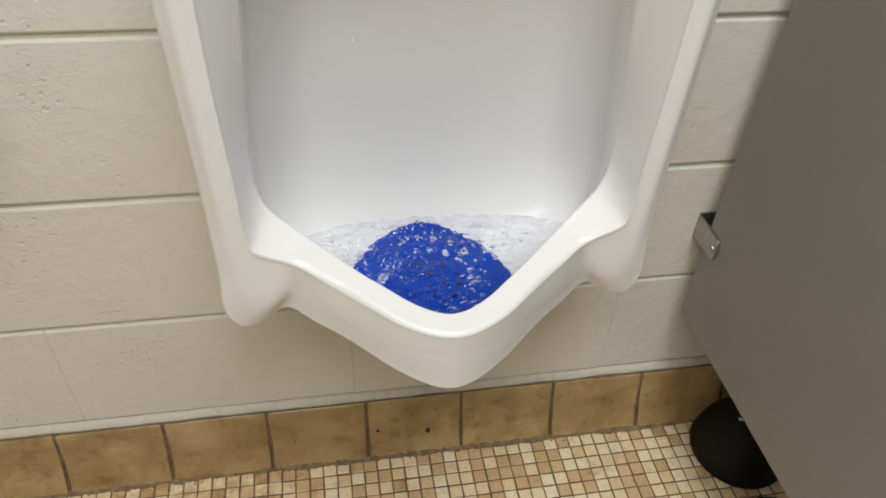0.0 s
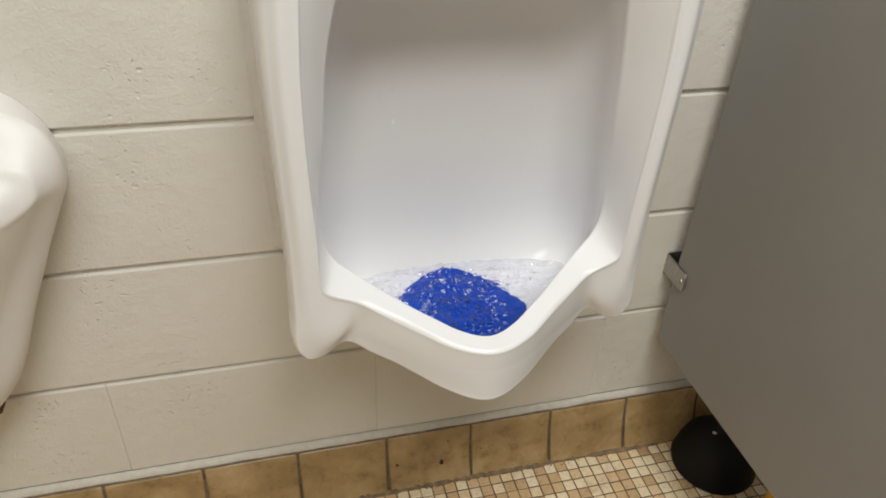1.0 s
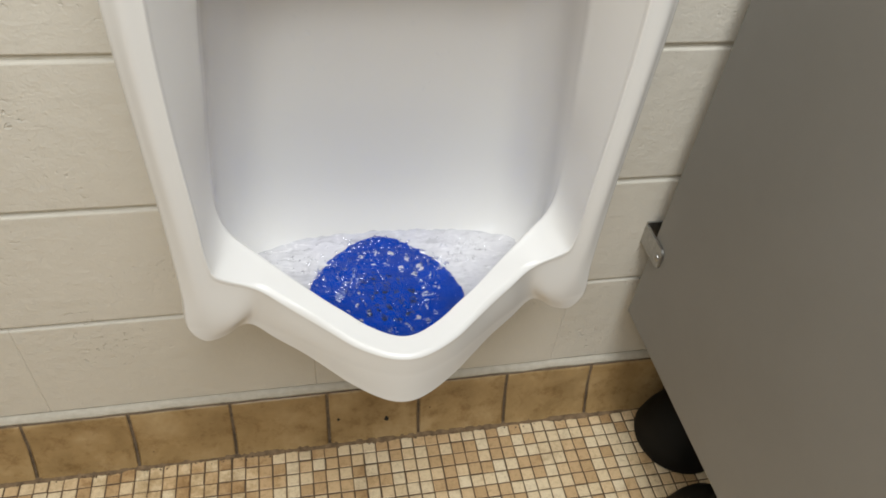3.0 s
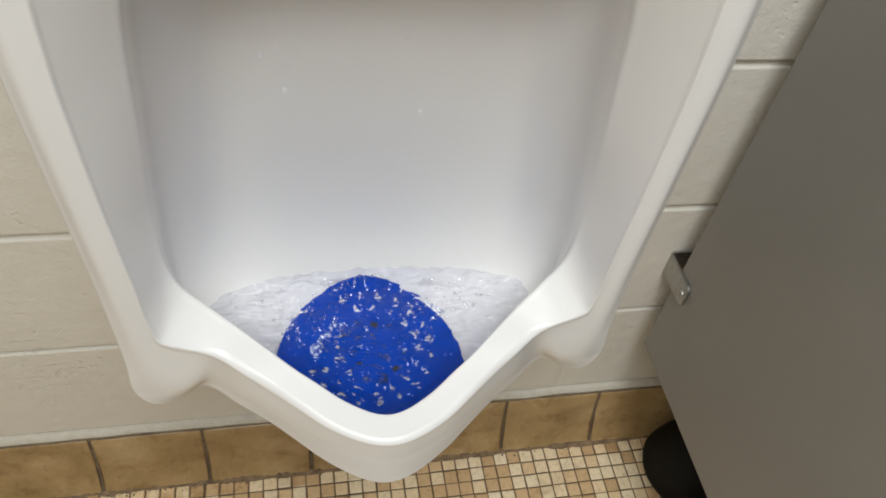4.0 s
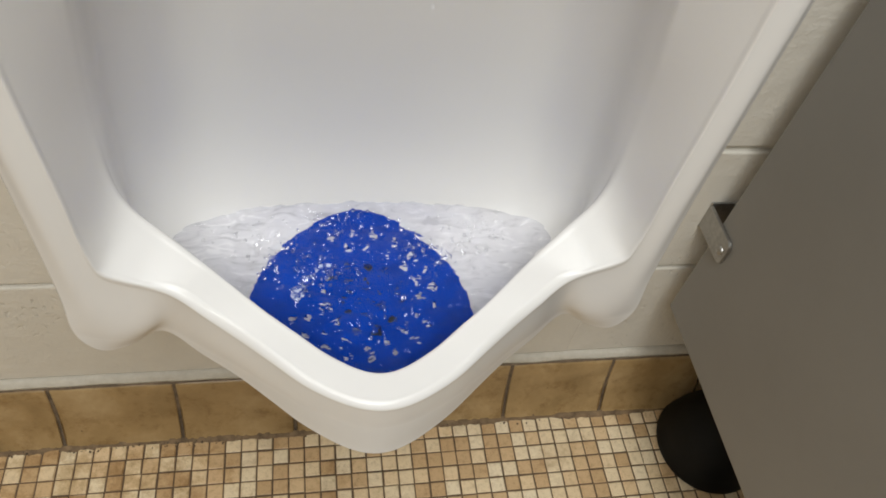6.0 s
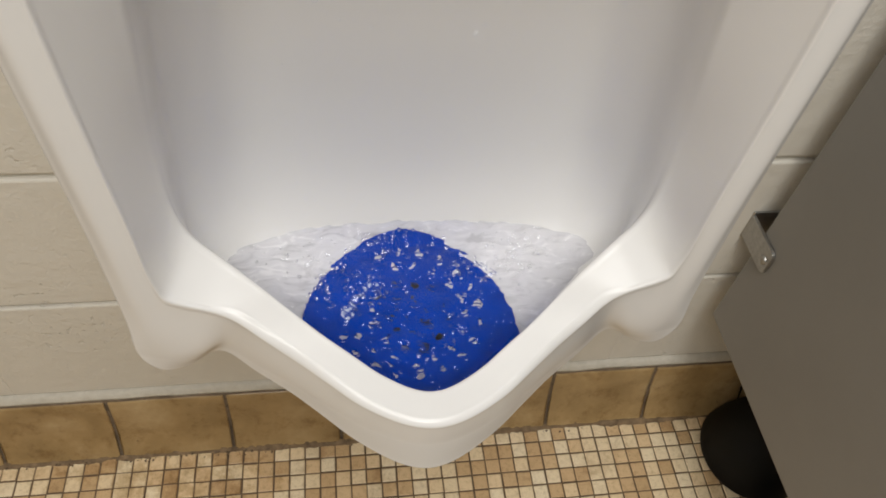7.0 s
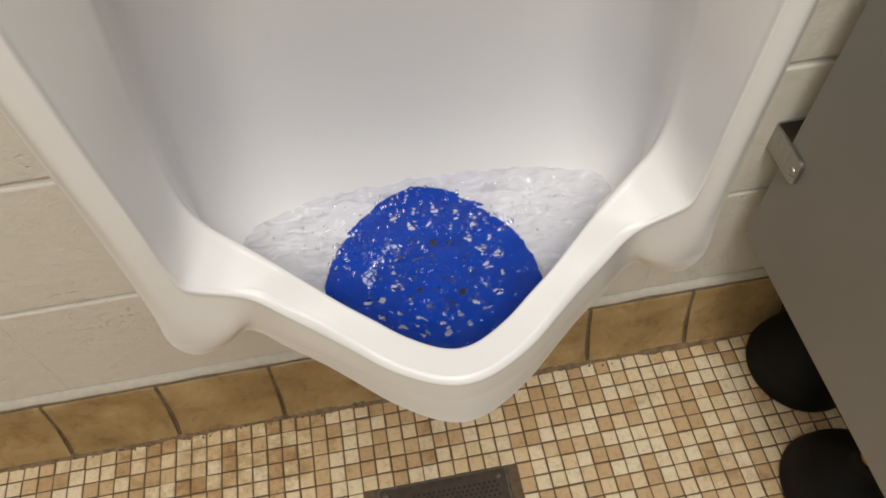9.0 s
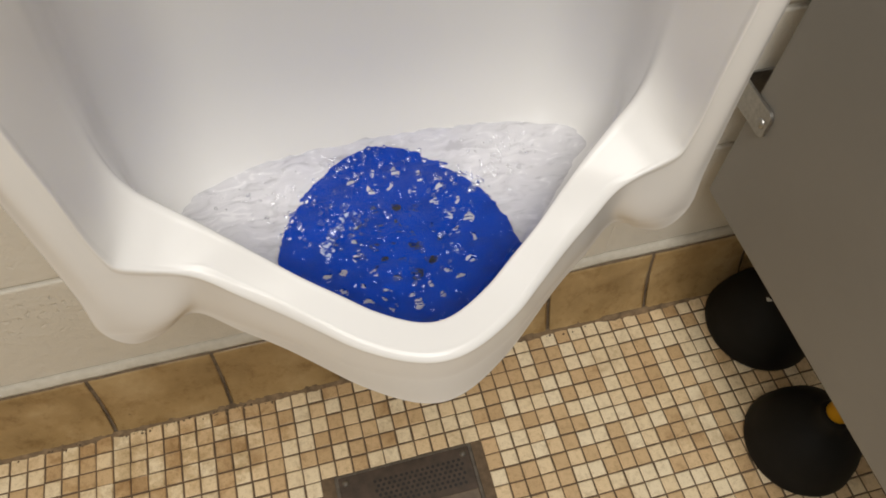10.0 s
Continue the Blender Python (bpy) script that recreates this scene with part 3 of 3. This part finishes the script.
def ear(x0, x1):
    """A flat bar out from the wall with its free end rounded."""
    bm = bmesh.new()
    y_end, z0, z1, r = -0.0625, 0.4085, 0.4435, 0.009
    outline = [(-0.002, z0)]
    outline += [(y_end + r - r * math.sin(a), z0 + r - r * math.cos(a)) for a in (math.pi / 2 * k / 6 for k in range(7))]
    outline += [(y_end + r - r * math.cos(a), z1 - r + r * math.sin(a)) for a in (math.pi / 2 * k / 6 for k in range(7))]
    outline += [(-0.002, z1)]
    front = [bm.verts.new((x0, y, z)) for y, z in outline]
    rear = [bm.verts.new((x1, y, z)) for y, z in outline]
    bm.faces.new(front)
    bm.faces.new(rear[::-1])
    for i in range(len(outline)):
        j = (i + 1) % len(outline)
        bm.faces.new((front[i], rear[i], rear[j], front[j]))
    bmesh.ops.recalc_face_normals(bm, faces=bm.faces[:])
    rims = [e for e in bm.edges if abs(e.verts[0].co.x - e.verts[1].co.x) < 1e-6]
    bmesh.ops.bevel(bm, geom=rims, offset=0.0008, segments=2, affect="EDGES")
    return bm


near_ear = part("ear", ear(PX - 0.0045, PX - 0.0005), STEEL, bracket)
part("ear", ear(PX + 0.0265, PX + 0.0305), STEEL, bracket)
part("wall_plate", box(PX - 0.0045, -0.0030, 0.4055, PX + 0.0305, -0.0002, 0.4485, 0.001, 1), STEEL, bracket)
part("bolt", lathe([(0.0, 0.0035), (0.0035, 0.0032), (0.0055, 0.0015), (0.006, 0.0)], 20), STEEL, near_ear, "domed bolt head", True).matrix_world = pose(PX - 0.0045, -0.0520, 0.4245, 0, -90, 0)


# ---- plungers behind the partition ----
def drop_patch(x, y, z, r):
    bm = bmesh.new()
    prng = random.Random(3)
    vs = [bm.verts.new((x + r * prng.uniform(0.5, 1.1) * math.cos(k * 0.7854), y + r * prng.uniform(0.5, 1.1) * math.sin(k * 0.7854), z + 0.25 * r * math.cos(k * 0.7854))) for k in range(8)]
    face = bm.faces.new(vs)
    res = bmesh.ops.extrude_face_region(bm, geom=[face])
    bmesh.ops.translate(bm, verts=[g for g in res["geom"] if isinstance(g, bmesh.types.BMVert)], vec=(0, 0, 0.0006))
    bmesh.ops.recalc_face_normals(bm, faces=bm.faces[:])
    return bm


def plunger(x, y, handle_mat, handle_label, turn, size=1.0):
    root = new("plunger")
    root.matrix_world = pose(x, y, 0, 0, 0, turn)
    prof = [(0.064, 0.002), (0.078, 0.0), (0.080, 0.006), (0.078, 0.014), (0.074, 0.034), (0.066, 0.058), (0.050, 0.080), (0.032, 0.094), (0.022, 0.100),
            (0.021, 0.118), (0.018, 0.124), (0.0, 0.124)]
    prof = [(r * size, z * size) for r, z in prof]
    cup = part("cup", lathe(prof, 56), BLACK, root, "black rubber cup", True)
    if handle_mat is PALE:
        part("tag", drop_patch(-0.024, -0.004, 0.0975, 0.007), PALE_TAG, cup, "small torn white paper tag")
    part("handle", rod((0, 0, 0.11), (0.0, 0.0, 0.56), 0.0125 if handle_mat is PALE else 0.0145), handle_mat, root, handle_label, True)
    return root


tagged(plunger(0.549, -0.107, PALE, "pale wooden handle", 0), "black rubber plunger standing on the floor against the wall", "plunger", "plungers behind the partition")
tagged(plunger(0.514, -0.288, YELLOW, "yellow handle", 0, 0.94), "black rubber plunger with a yellow handle on the floor", "plunger", "plungers behind the partition")


# ---- neighbouring fixture ----
def neighbour():
    mid = 0.0
    wall = [(0, 0, 0.80), (0.165, 0, 0.80), (0.215, 0, 0.782), (0.246, 0, 0.745), (0.2535, 0, 0.665), (0.185, 0, 0.520), (0.095, 0, 0.345), (0.04, 0, 0.30), (0, 0, 0.29)]
    side = [(0, -0.052, 0.79), (0.165, -0.052, 0.792), (0.222, -0.052, 0.783), (0.256, -0.054, 0.760), (0.2655, -0.056, 0.695), (0.201, -0.058, 0.545), (0.120, -0.060, 0.378), (0.05, -0.065, 0.32), (0, -0.07, 0.30)]
    front = [(0, -0.096, 0.745), (0.160, -0.096, 0.745), (0.204, -0.097, 0.743), (0.244, -0.099, 0.730), (0.2475, -0.101, 0.704), (0.188, -0.104, 0.602), (0.106, -0.110, 0.452), (0.05, -0.115, 0.37), (0, -0.118, 0.35)]
    near = [(0, -0.104, 0.735), (0.157, -0.104, 0.735), (0.199, -0.105, 0.732), (0.236, -0.106, 0.719), (0.239, -0.108, 0.698), (0.180, -0.111, 0.600), (0.100, -0.117, 0.452), (0.048, -0.122, 0.374), (0, -0.125, 0.36)]
    rim = [(0, -0.134, 0.715), (0.12, -0.134, 0.715), (0.155, -0.134, 0.712), (0.180, -0.135, 0.701), (0.178, -0.137, 0.675), (0.128, -0.142, 0.590), (0.065, -0.150, 0.470), (0.032, -0.16, 0.415), (0, -0.165, 0.405)]
    hollow = [(0, -0.07, 0.69), (0.11, -0.07, 0.69), (0.14, -0.07, 0.685), (0.16, -0.07, 0.67), (0.16, -0.07, 0.64), (0.12, -0.085, 0.57), (0.06, -0.105, 0.48), (0.025, -0.125, 0.44), (0, -0.13, 0.43)]
    mid_line = [(0, -0.05, 0.65), (0, -0.05, 0.65), (0, -0.05, 0.64), (0, -0.05, 0.63), (0, -0.05, 0.60), (0, -0.06, 0.55), (0, -0.085, 0.49), (0, -0.10, 0.46), (0, -0.11, 0.45)]
    under = [tuple(0.88 * p + 0.12 * q for p, q in zip(a, b)) for a, b in zip(side, wall)]
    flank = [tuple(0.15 * p + 0.85 * q for p, q in zip(a, b)) for a, b in zip(side, front)]
    rings = [wall, under, side, flank, front, near, rim, hollow, mid_line]
    # the flanks run straight down from the shoulder
    rings = [r[:5] + [tuple(p + f * (q - p) for p, q in zip(r[4], r[5])) for f in (0.15, 0.5)] + r[5:] for r in rings]
    return half_loft(rings, 80, 64, mid)


nb = new("urinal")
nb.matrix_world = pose(-0.724, 0, 0)
tagged(nb, "lower white porcelain urinal caulked to the block wall", "urinal")
banded_parts(neighbour(), (("shell", 0, 4), ("rim", 4, 6), ("bowl", 6, 8)), WHITE_DULL, nb)
part("mounting_nut", rod((0.083, -0.001, 0.322), (0.083, -0.022, 0.322), 0.0085, 6), RUST, nb, "rusty brown mounting nut")


# ---- floor drain ----
drain = new("floor_drain")
tagged(drain, "tarnished bronze perforated floor drain grate", "floor drain")
DX0, DX1, DY0, DY1 = -0.115, 0.074, -0.365, -0.174
drain_frame = part("frame", box(DX0, DY0, -0.006, DX1, DY1, 0.0008, 0.0012, 1), STEEL_DULL, drain, "dull worn metal frame")
part("grate", box(DX0 + 0.005, DY0 + 0.005, -0.004, DX1 - 0.005, DY1 - 0.004, 0.0022, 0.001, 2), BRONZE, drain)
CUP_X, CUP_Y = -0.007, -0.266
part("cover_plate", box(CUP_X + 0.004, DY0 + 0.02, 0.0024, DX1 - 0.006, -0.236, 0.0040, 0.0008, 1), BRONZE_PALE, drain, "paler solid plate")
part("cup_ring", lathe([(0.022, 0.002), (0.024, 0.0065), (0.0265, 0.008), (0.030, 0.0085), (0.033, 0.007), (0.0345, 0.002)], 48, (CUP_X, CUP_Y, 0)), BRASS, drain, "pale brass ring", True)
# a flat dark disc paints the shade inside the cup
part("cup_shade", lathe([(0.0, 0.0045), (0.023, 0.0045)], 40, (CUP_X, CUP_Y, 0)), DARK, drain)


# flat dark hexagons paint the shade of the grate's holes; nothing is cut
def hole_shades():
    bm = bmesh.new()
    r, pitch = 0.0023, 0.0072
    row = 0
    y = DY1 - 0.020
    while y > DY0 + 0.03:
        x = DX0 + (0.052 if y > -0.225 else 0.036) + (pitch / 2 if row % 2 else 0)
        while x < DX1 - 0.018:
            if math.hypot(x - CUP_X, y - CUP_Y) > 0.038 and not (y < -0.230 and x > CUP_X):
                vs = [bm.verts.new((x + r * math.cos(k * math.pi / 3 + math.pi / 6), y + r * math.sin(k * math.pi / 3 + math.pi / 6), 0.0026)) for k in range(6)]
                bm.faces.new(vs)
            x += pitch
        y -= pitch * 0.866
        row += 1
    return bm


tagged(part("hole_shade_field", hole_shades(), DARK, drain), kind="stuff")
for sx in (DX0 + 0.014, DX1 - 0.014):
    for sy in (DY0 + 0.014, DY1 - 0.013):
        part("screw", lathe([(0.0, 0.0052), (0.003, 0.005), (0.0048, 0.0035), (0.005, 0.002)], 14, (sx, sy, 0)), STEEL_DULL, drain_frame, "", True)


# ---- painted bead on top of the cove base ----
def bead_strip():
    bm = bmesh.new()
    n = 220
    prof = [(0.003, 0.0130), (-0.0012, 0.0122), (-0.0042, 0.0090), (-0.0072, 0.0048), (-0.0080, 0.0022), (0.003, 0.0020)]
    last = None
    for i in range(n + 1):
        x = ROOM_X0 + (ROOM_X1 - ROOM_X0) * i / n
        w = noise.noise(Vector((x * 17, 0, 3))) * 0.0018
        cur = [bm.verts.new((x, y + (w if y < 0 else 0), BASE_TOP + z + w * 0.6)) for y, z in prof]
        if last:
            for a, b, c, d in zip(last, last[1:], cur[1:], cur):
                bm.faces.new((a, b, c, d))
        last = cur
    bmesh.ops.recalc_face_normals(bm, faces=bm.faces[:])
    return bm


tagged(part("trim", bead_strip(), CAULK, None, "", True), "painted caulk bead along the top of the base tiles", "trim", kind="structure")


# ---- cove base tiles, one by one ----
COVE_PROFILE = [(0.0, BASE_TOP), (-0.007, BASE_TOP), (-0.0105, BASE_TOP - 0.0012), (-0.0125, BASE_TOP - 0.005), (-0.0150, 0.088), (-0.0190, 0.066), (-0.0235, 0.045),
                (-0.0290, 0.026), (-0.0345, 0.013), (-0.0385, 0.0055), (-0.041, 0.003), (-0.042, -0.001)]


def cove_face(z):
    """How far the base tiles stand out from the wall at a height."""
    for (y0, z0), (y1, z1) in zip(COVE_PROFILE[3:], COVE_PROFILE[4:]):
        if z1 <= z <= z0:
            return y0 + (y1 - y0) * (z0 - z) / (z0 - z1)
    return COVE_PROFILE[3][0]


def grout_bed():
    bm = bmesh.new()
    n = 300
    last = None
    for i in range(n + 1):
        x = ROOM_X0 + (ROOM_X1 - ROOM_X0) * i / n
        cur = [bm.verts.new((x, y + 0.0014, z - 0.0010)) for y, z in COVE_PROFILE]
        if last:
            for a, b, c, d in zip(last, last[1:], cur[1:], cur):
                bm.faces.new((a, b, c, d))
        last = cur
    bmesh.ops.recalc_face_normals(bm, faces=bm.faces[:])
    return bm


def foot_joint():
    """Ragged, soiled grout between the foot of the base tiles and the floor."""
    bm = bmesh.new()
    last = None
    for i in range(1101):
        x = ROOM_X0 + (ROOM_X1 - ROOM_X0) * i / 1100
        w = noise.noise(Vector((x * 31, 1, 7))) * 0.0018 + noise.noise(Vector((x * 9, 2, 5))) * 0.0024 + noise.noise(Vector((x * 140, 3, 5))) * 0.0014
        h = 0.0009 * noise.noise(Vector((x * 90, 5, 2)))
        cur = [bm.verts.new((x, y, z)) for y, z in ((-0.0395 + 0.4 * w, 0.0050 + h), (-0.0418 + 0.6 * w, 0.0030 + h), (-0.0440 + w, 0.0014 + h), (-0.0465 + 1.4 * w, 0.0004 + 0.3 * h), (-0.0480 + 1.6 * w, -0.002))]
        if last:
            for a, b, c, d in zip(last, last[1:], cur[1:], cur):
                bm.faces.new((a, b, c, d))
        last = cur
    bmesh.ops.recalc_face_normals(bm, faces=bm.faces[:])
    return bm


def top_joint():
    """Crumbly dark grout between the base tiles and the painted bead."""
    bm = bmesh.new()
    last = None
    for i in range(341):
        x = ROOM_X0 + (ROOM_X1 - ROOM_X0) * i / 340
        w = noise.noise(Vector((x * 23, 4, 1)))
        cur = [bm.verts.new((x, y, BASE_TOP + z)) for y, z in ((0.002, 0.0024), (-0.0070, 0.0022 + 0.0003 * w), (-0.0086 + 0.0006 * w, 0.0015 + 0.0004 * w), (-0.0100 + 0.001 * w, 0.0003))]
        if last:
            for a, b, c, d in zip(last, last[1:], cur[1:], cur):
                bm.faces.new((a, b, c, d))
        last = cur
    bmesh.ops.recalc_face_normals(bm, faces=bm.faces[:])
    return bm


baseboard = tagged(part("baseboard", grout_bed(), GROUT_BASE), "tan glazed ceramic cove base tiles with dark grout", "baseboard", kind="structure")
part("grout_line", top_joint(), GROUT_BASE, baseboard)
part("foot_grout", foot_joint(), GROUT_FOOT, baseboard, "soiled brown grout")
PITCH = 0.156


def cove_tile(width):
    bm = bmesh.new()
    prof = COVE_PROFILE
    cols = []
    h = width / 2
    for x, inset in ((-h, 0.0012), (-h + 0.0012, 0.0003), (-h + 0.004, 0.0), (h - 0.004, 0.0), (h - 0.0012, 0.0003), (h, 0.0012)):
        cols.append([bm.verts.new((x, min(0.0, y + inset), z)) for y, z in prof])
    for a, b in zip(cols, cols[1:]):
        for i in range(len(prof) - 1):
            bm.faces.new((a[i], a[i + 1], b[i + 1], b[i]))
    for c, rev in ((cols[0], False), (cols[-1], True)):
        bm.faces.new(c if rev else c[::-1])
    bmesh.ops.recalc_face_normals(bm, faces=bm.faces[:])
    return bm


cove_mesh = mesh_of("cove_tile", cove_tile(PITCH - 0.0048), COVE, True)
for poly in cove_mesh.polygons:
    poly.use_smooth = abs(poly.normal.x) < 0.5
rng = random.Random(11)
for k in range(-11, 10):
    ob = new("cove_tile", cove_mesh)
    ob.parent = baseboard
    ob.location = (PITCH * k, rng.uniform(-0.0008, 0.0), rng.uniform(0.0, 0.0008))
    ob.rotation_euler = (0, rng.uniform(-0.003, 0.003), rng.uniform(-0.003, 0.003))


def chip(x, z, r):
    bm = bmesh.new()
    crng = random.Random(int(x * 1e4))
    vs = []
    for k in range(12):
        h = z + 1.2 * r * crng.uniform(0.6, 1.1) * math.sin(k * 0.5236)
        vs.append(bm.verts.new((x + r * crng.uniform(0.6, 1.1) * math.cos(k * 0.5236), cove_face(h) - 0.0013, h)))
    bm.faces.new(vs)
    return bm


for cx, cz, cr in ((0.022, 0.040, 0.0050), (-0.061, 0.050, 0.0030), (0.098, 0.055, 0.0016), (0.034, 0.085, 0.0016)):
    part("chip", chip(cx, cz, cr), DARK, baseboard, "dark chip in the glaze")

# ---- loose grit along the foot of the base tiles ----
def grit():
    bm = bmesh.new()
    grng = random.Random(21)
    for _ in range(150):
        x = grng.gauss(-0.31, 0.07) if grng.random() < 0.55 else grng.uniform(-0.75, 0.38)
        y = -0.0462 + grng.gauss(0, 0.0025)
        r = grng.choice((0.0007, 0.0010, 0.0013, 0.0018))
        res = bmesh.ops.create_icosphere(bm, subdivisions=1, radius=r, matrix=Matrix.Translation((x, y, 0.0012)))
        for v in res["verts"]:
            v.co.x += grng.uniform(-0.5, 0.5) * r
            v.co.y += grng.uniform(-0.5, 0.5) * r
            v.co.z = 0.0012 + (v.co.z - 0.0012) * 0.7
    return bm


tagged(part("grit", grit(), GRIT, None), "dark crumbs of grit along the foot of the base tiles", "grit", kind="stuff")

# ---- blocks of the wall, one by one ----
BLOCK_L = 0.4064
block_mesh = mesh_of("block", box(-BLOCK_L / 2 - 0.0009, 0, 0.0036, BLOCK_L / 2 + 0.0009, 0.02, COURSE - 0.0036, 0.0026, 2), BLOCK)
# the lowest course shows faint upright joints
foot_block = mesh_of("block", box(-BLOCK_L / 2 - 0.0004, 0, 0.0036, BLOCK_L / 2 + 0.0004, 0.02, COURSE - 0.0036, 0.0026, 2), BLOCK)
for row in range(12):
    z = FIRST_JOINT + COURSE * (row - 1)
    shift = 0.313 if row == 0 else -0.195 - 0.006 * (row % 2)
    for col in range(-5, 3):
        xc = shift + BLOCK_L * (col + 0.5)
        if xc - BLOCK_L / 2 < ROOM_X0 or xc + BLOCK_L / 2 > ROOM_X1:
            continue
        ob = new("block", block_mesh if row else foot_block)
        ob.parent = wall_north
        ob.location = (xc, rng.uniform(-0.0006, 0.0006), z)

# ---- mosaic tiles of the floor ----
TP = 0.0220
TILE_X0, TILE_Y0 = 0.0, -0.0425


def tile_points(cx, cy, h, top, tilt):
    a, b = h, h - 0.0012
    low = [(cx + sx * a, cy + sy * a, -0.0012) for sx, sy in ((-1, -1), (1, -1), (1, 1), (-1, 1))]
    mid = [(cx + sx * a, cy + sy * a, top - 0.0009) for sx, sy in ((-1, -1), (1, -1), (1, 1), (-1, 1))]
    up = [(cx + sx * b, cy + sy * b, top + tilt[0] * sx + tilt[1] * sy) for sx, sy in ((-1, -1), (1, -1), (1, 1), (-1, 1))]
    return low + mid + up


TILE_FACES = [(8, 9, 10, 11)] + [(i, (i + 1) % 4, 4 + (i + 1) % 4, 4 + i) for i in range(4)] + [(4 + i, 4 + (i + 1) % 4, 8 + (i + 1) % 4, 8 + i) for i in range(4)]
TILE_H = TP / 2 - 0.0011
one = bpy.data.meshes.new("mosaic_tile")
one.from_pydata(tile_points(0, 0, TILE_H, 0.0, (0, 0)), [], TILE_FACES)
one.materials.append(TILE_ONE)
field_v, field_f = [], []
singles = 0
for r in range(116):
    for c in range(-86, 68):
        cx = TILE_X0 + TP * (c + 0.5) + rng.uniform(-0.0005, 0.0005)
        cy = TILE_Y0 - TP * (r + 0.5) + rng.uniform(-0.0005, 0.0005)
        if DX0 - 0.009 < cx < DX1 + 0.009 and DY0 - 0.009 < cy < DY1 + 0.009:
            continue
        sunk = 5.0 if r < 4 and -0.42 < cx < -0.22 else 1.4 if r < 2 else 1.0
        if 1 <= r < 13 and 2 <= c < 21 and singles < 300:
            ob = new("mosaic_tile", one)
            ob.parent = floor
            ob.location = (cx, cy, rng.uniform(-0.0003, 0.0003))
            ob.rotation_euler = (rng.uniform(-0.012, 0.012), rng.uniform(-0.012, 0.012), rng.uniform(-0.02, 0.02))
            singles += 1
        else:
            b0 = len(field_v)
            field_v += tile_points(cx, cy, TILE_H + rng.uniform(-0.0004, 0.0003), rng.uniform(-0.0003, 0.0003) + (0.0014 if sunk > 2 else 0.0), (rng.uniform(-0.0002, 0.0002) * sunk, rng.uniform(-0.0002, 0.0002) * sunk))
            field_f += [tuple(b0 + i for i in f) for f in TILE_FACES]
me = bpy.data.meshes.new("mosaic_field")
me.from_pydata(field_v, [], field_f)
me.materials.append(TILE_MANY)
field = new("mosaic_field", me)
field.parent = floor
tagged(field, kind="stuff")
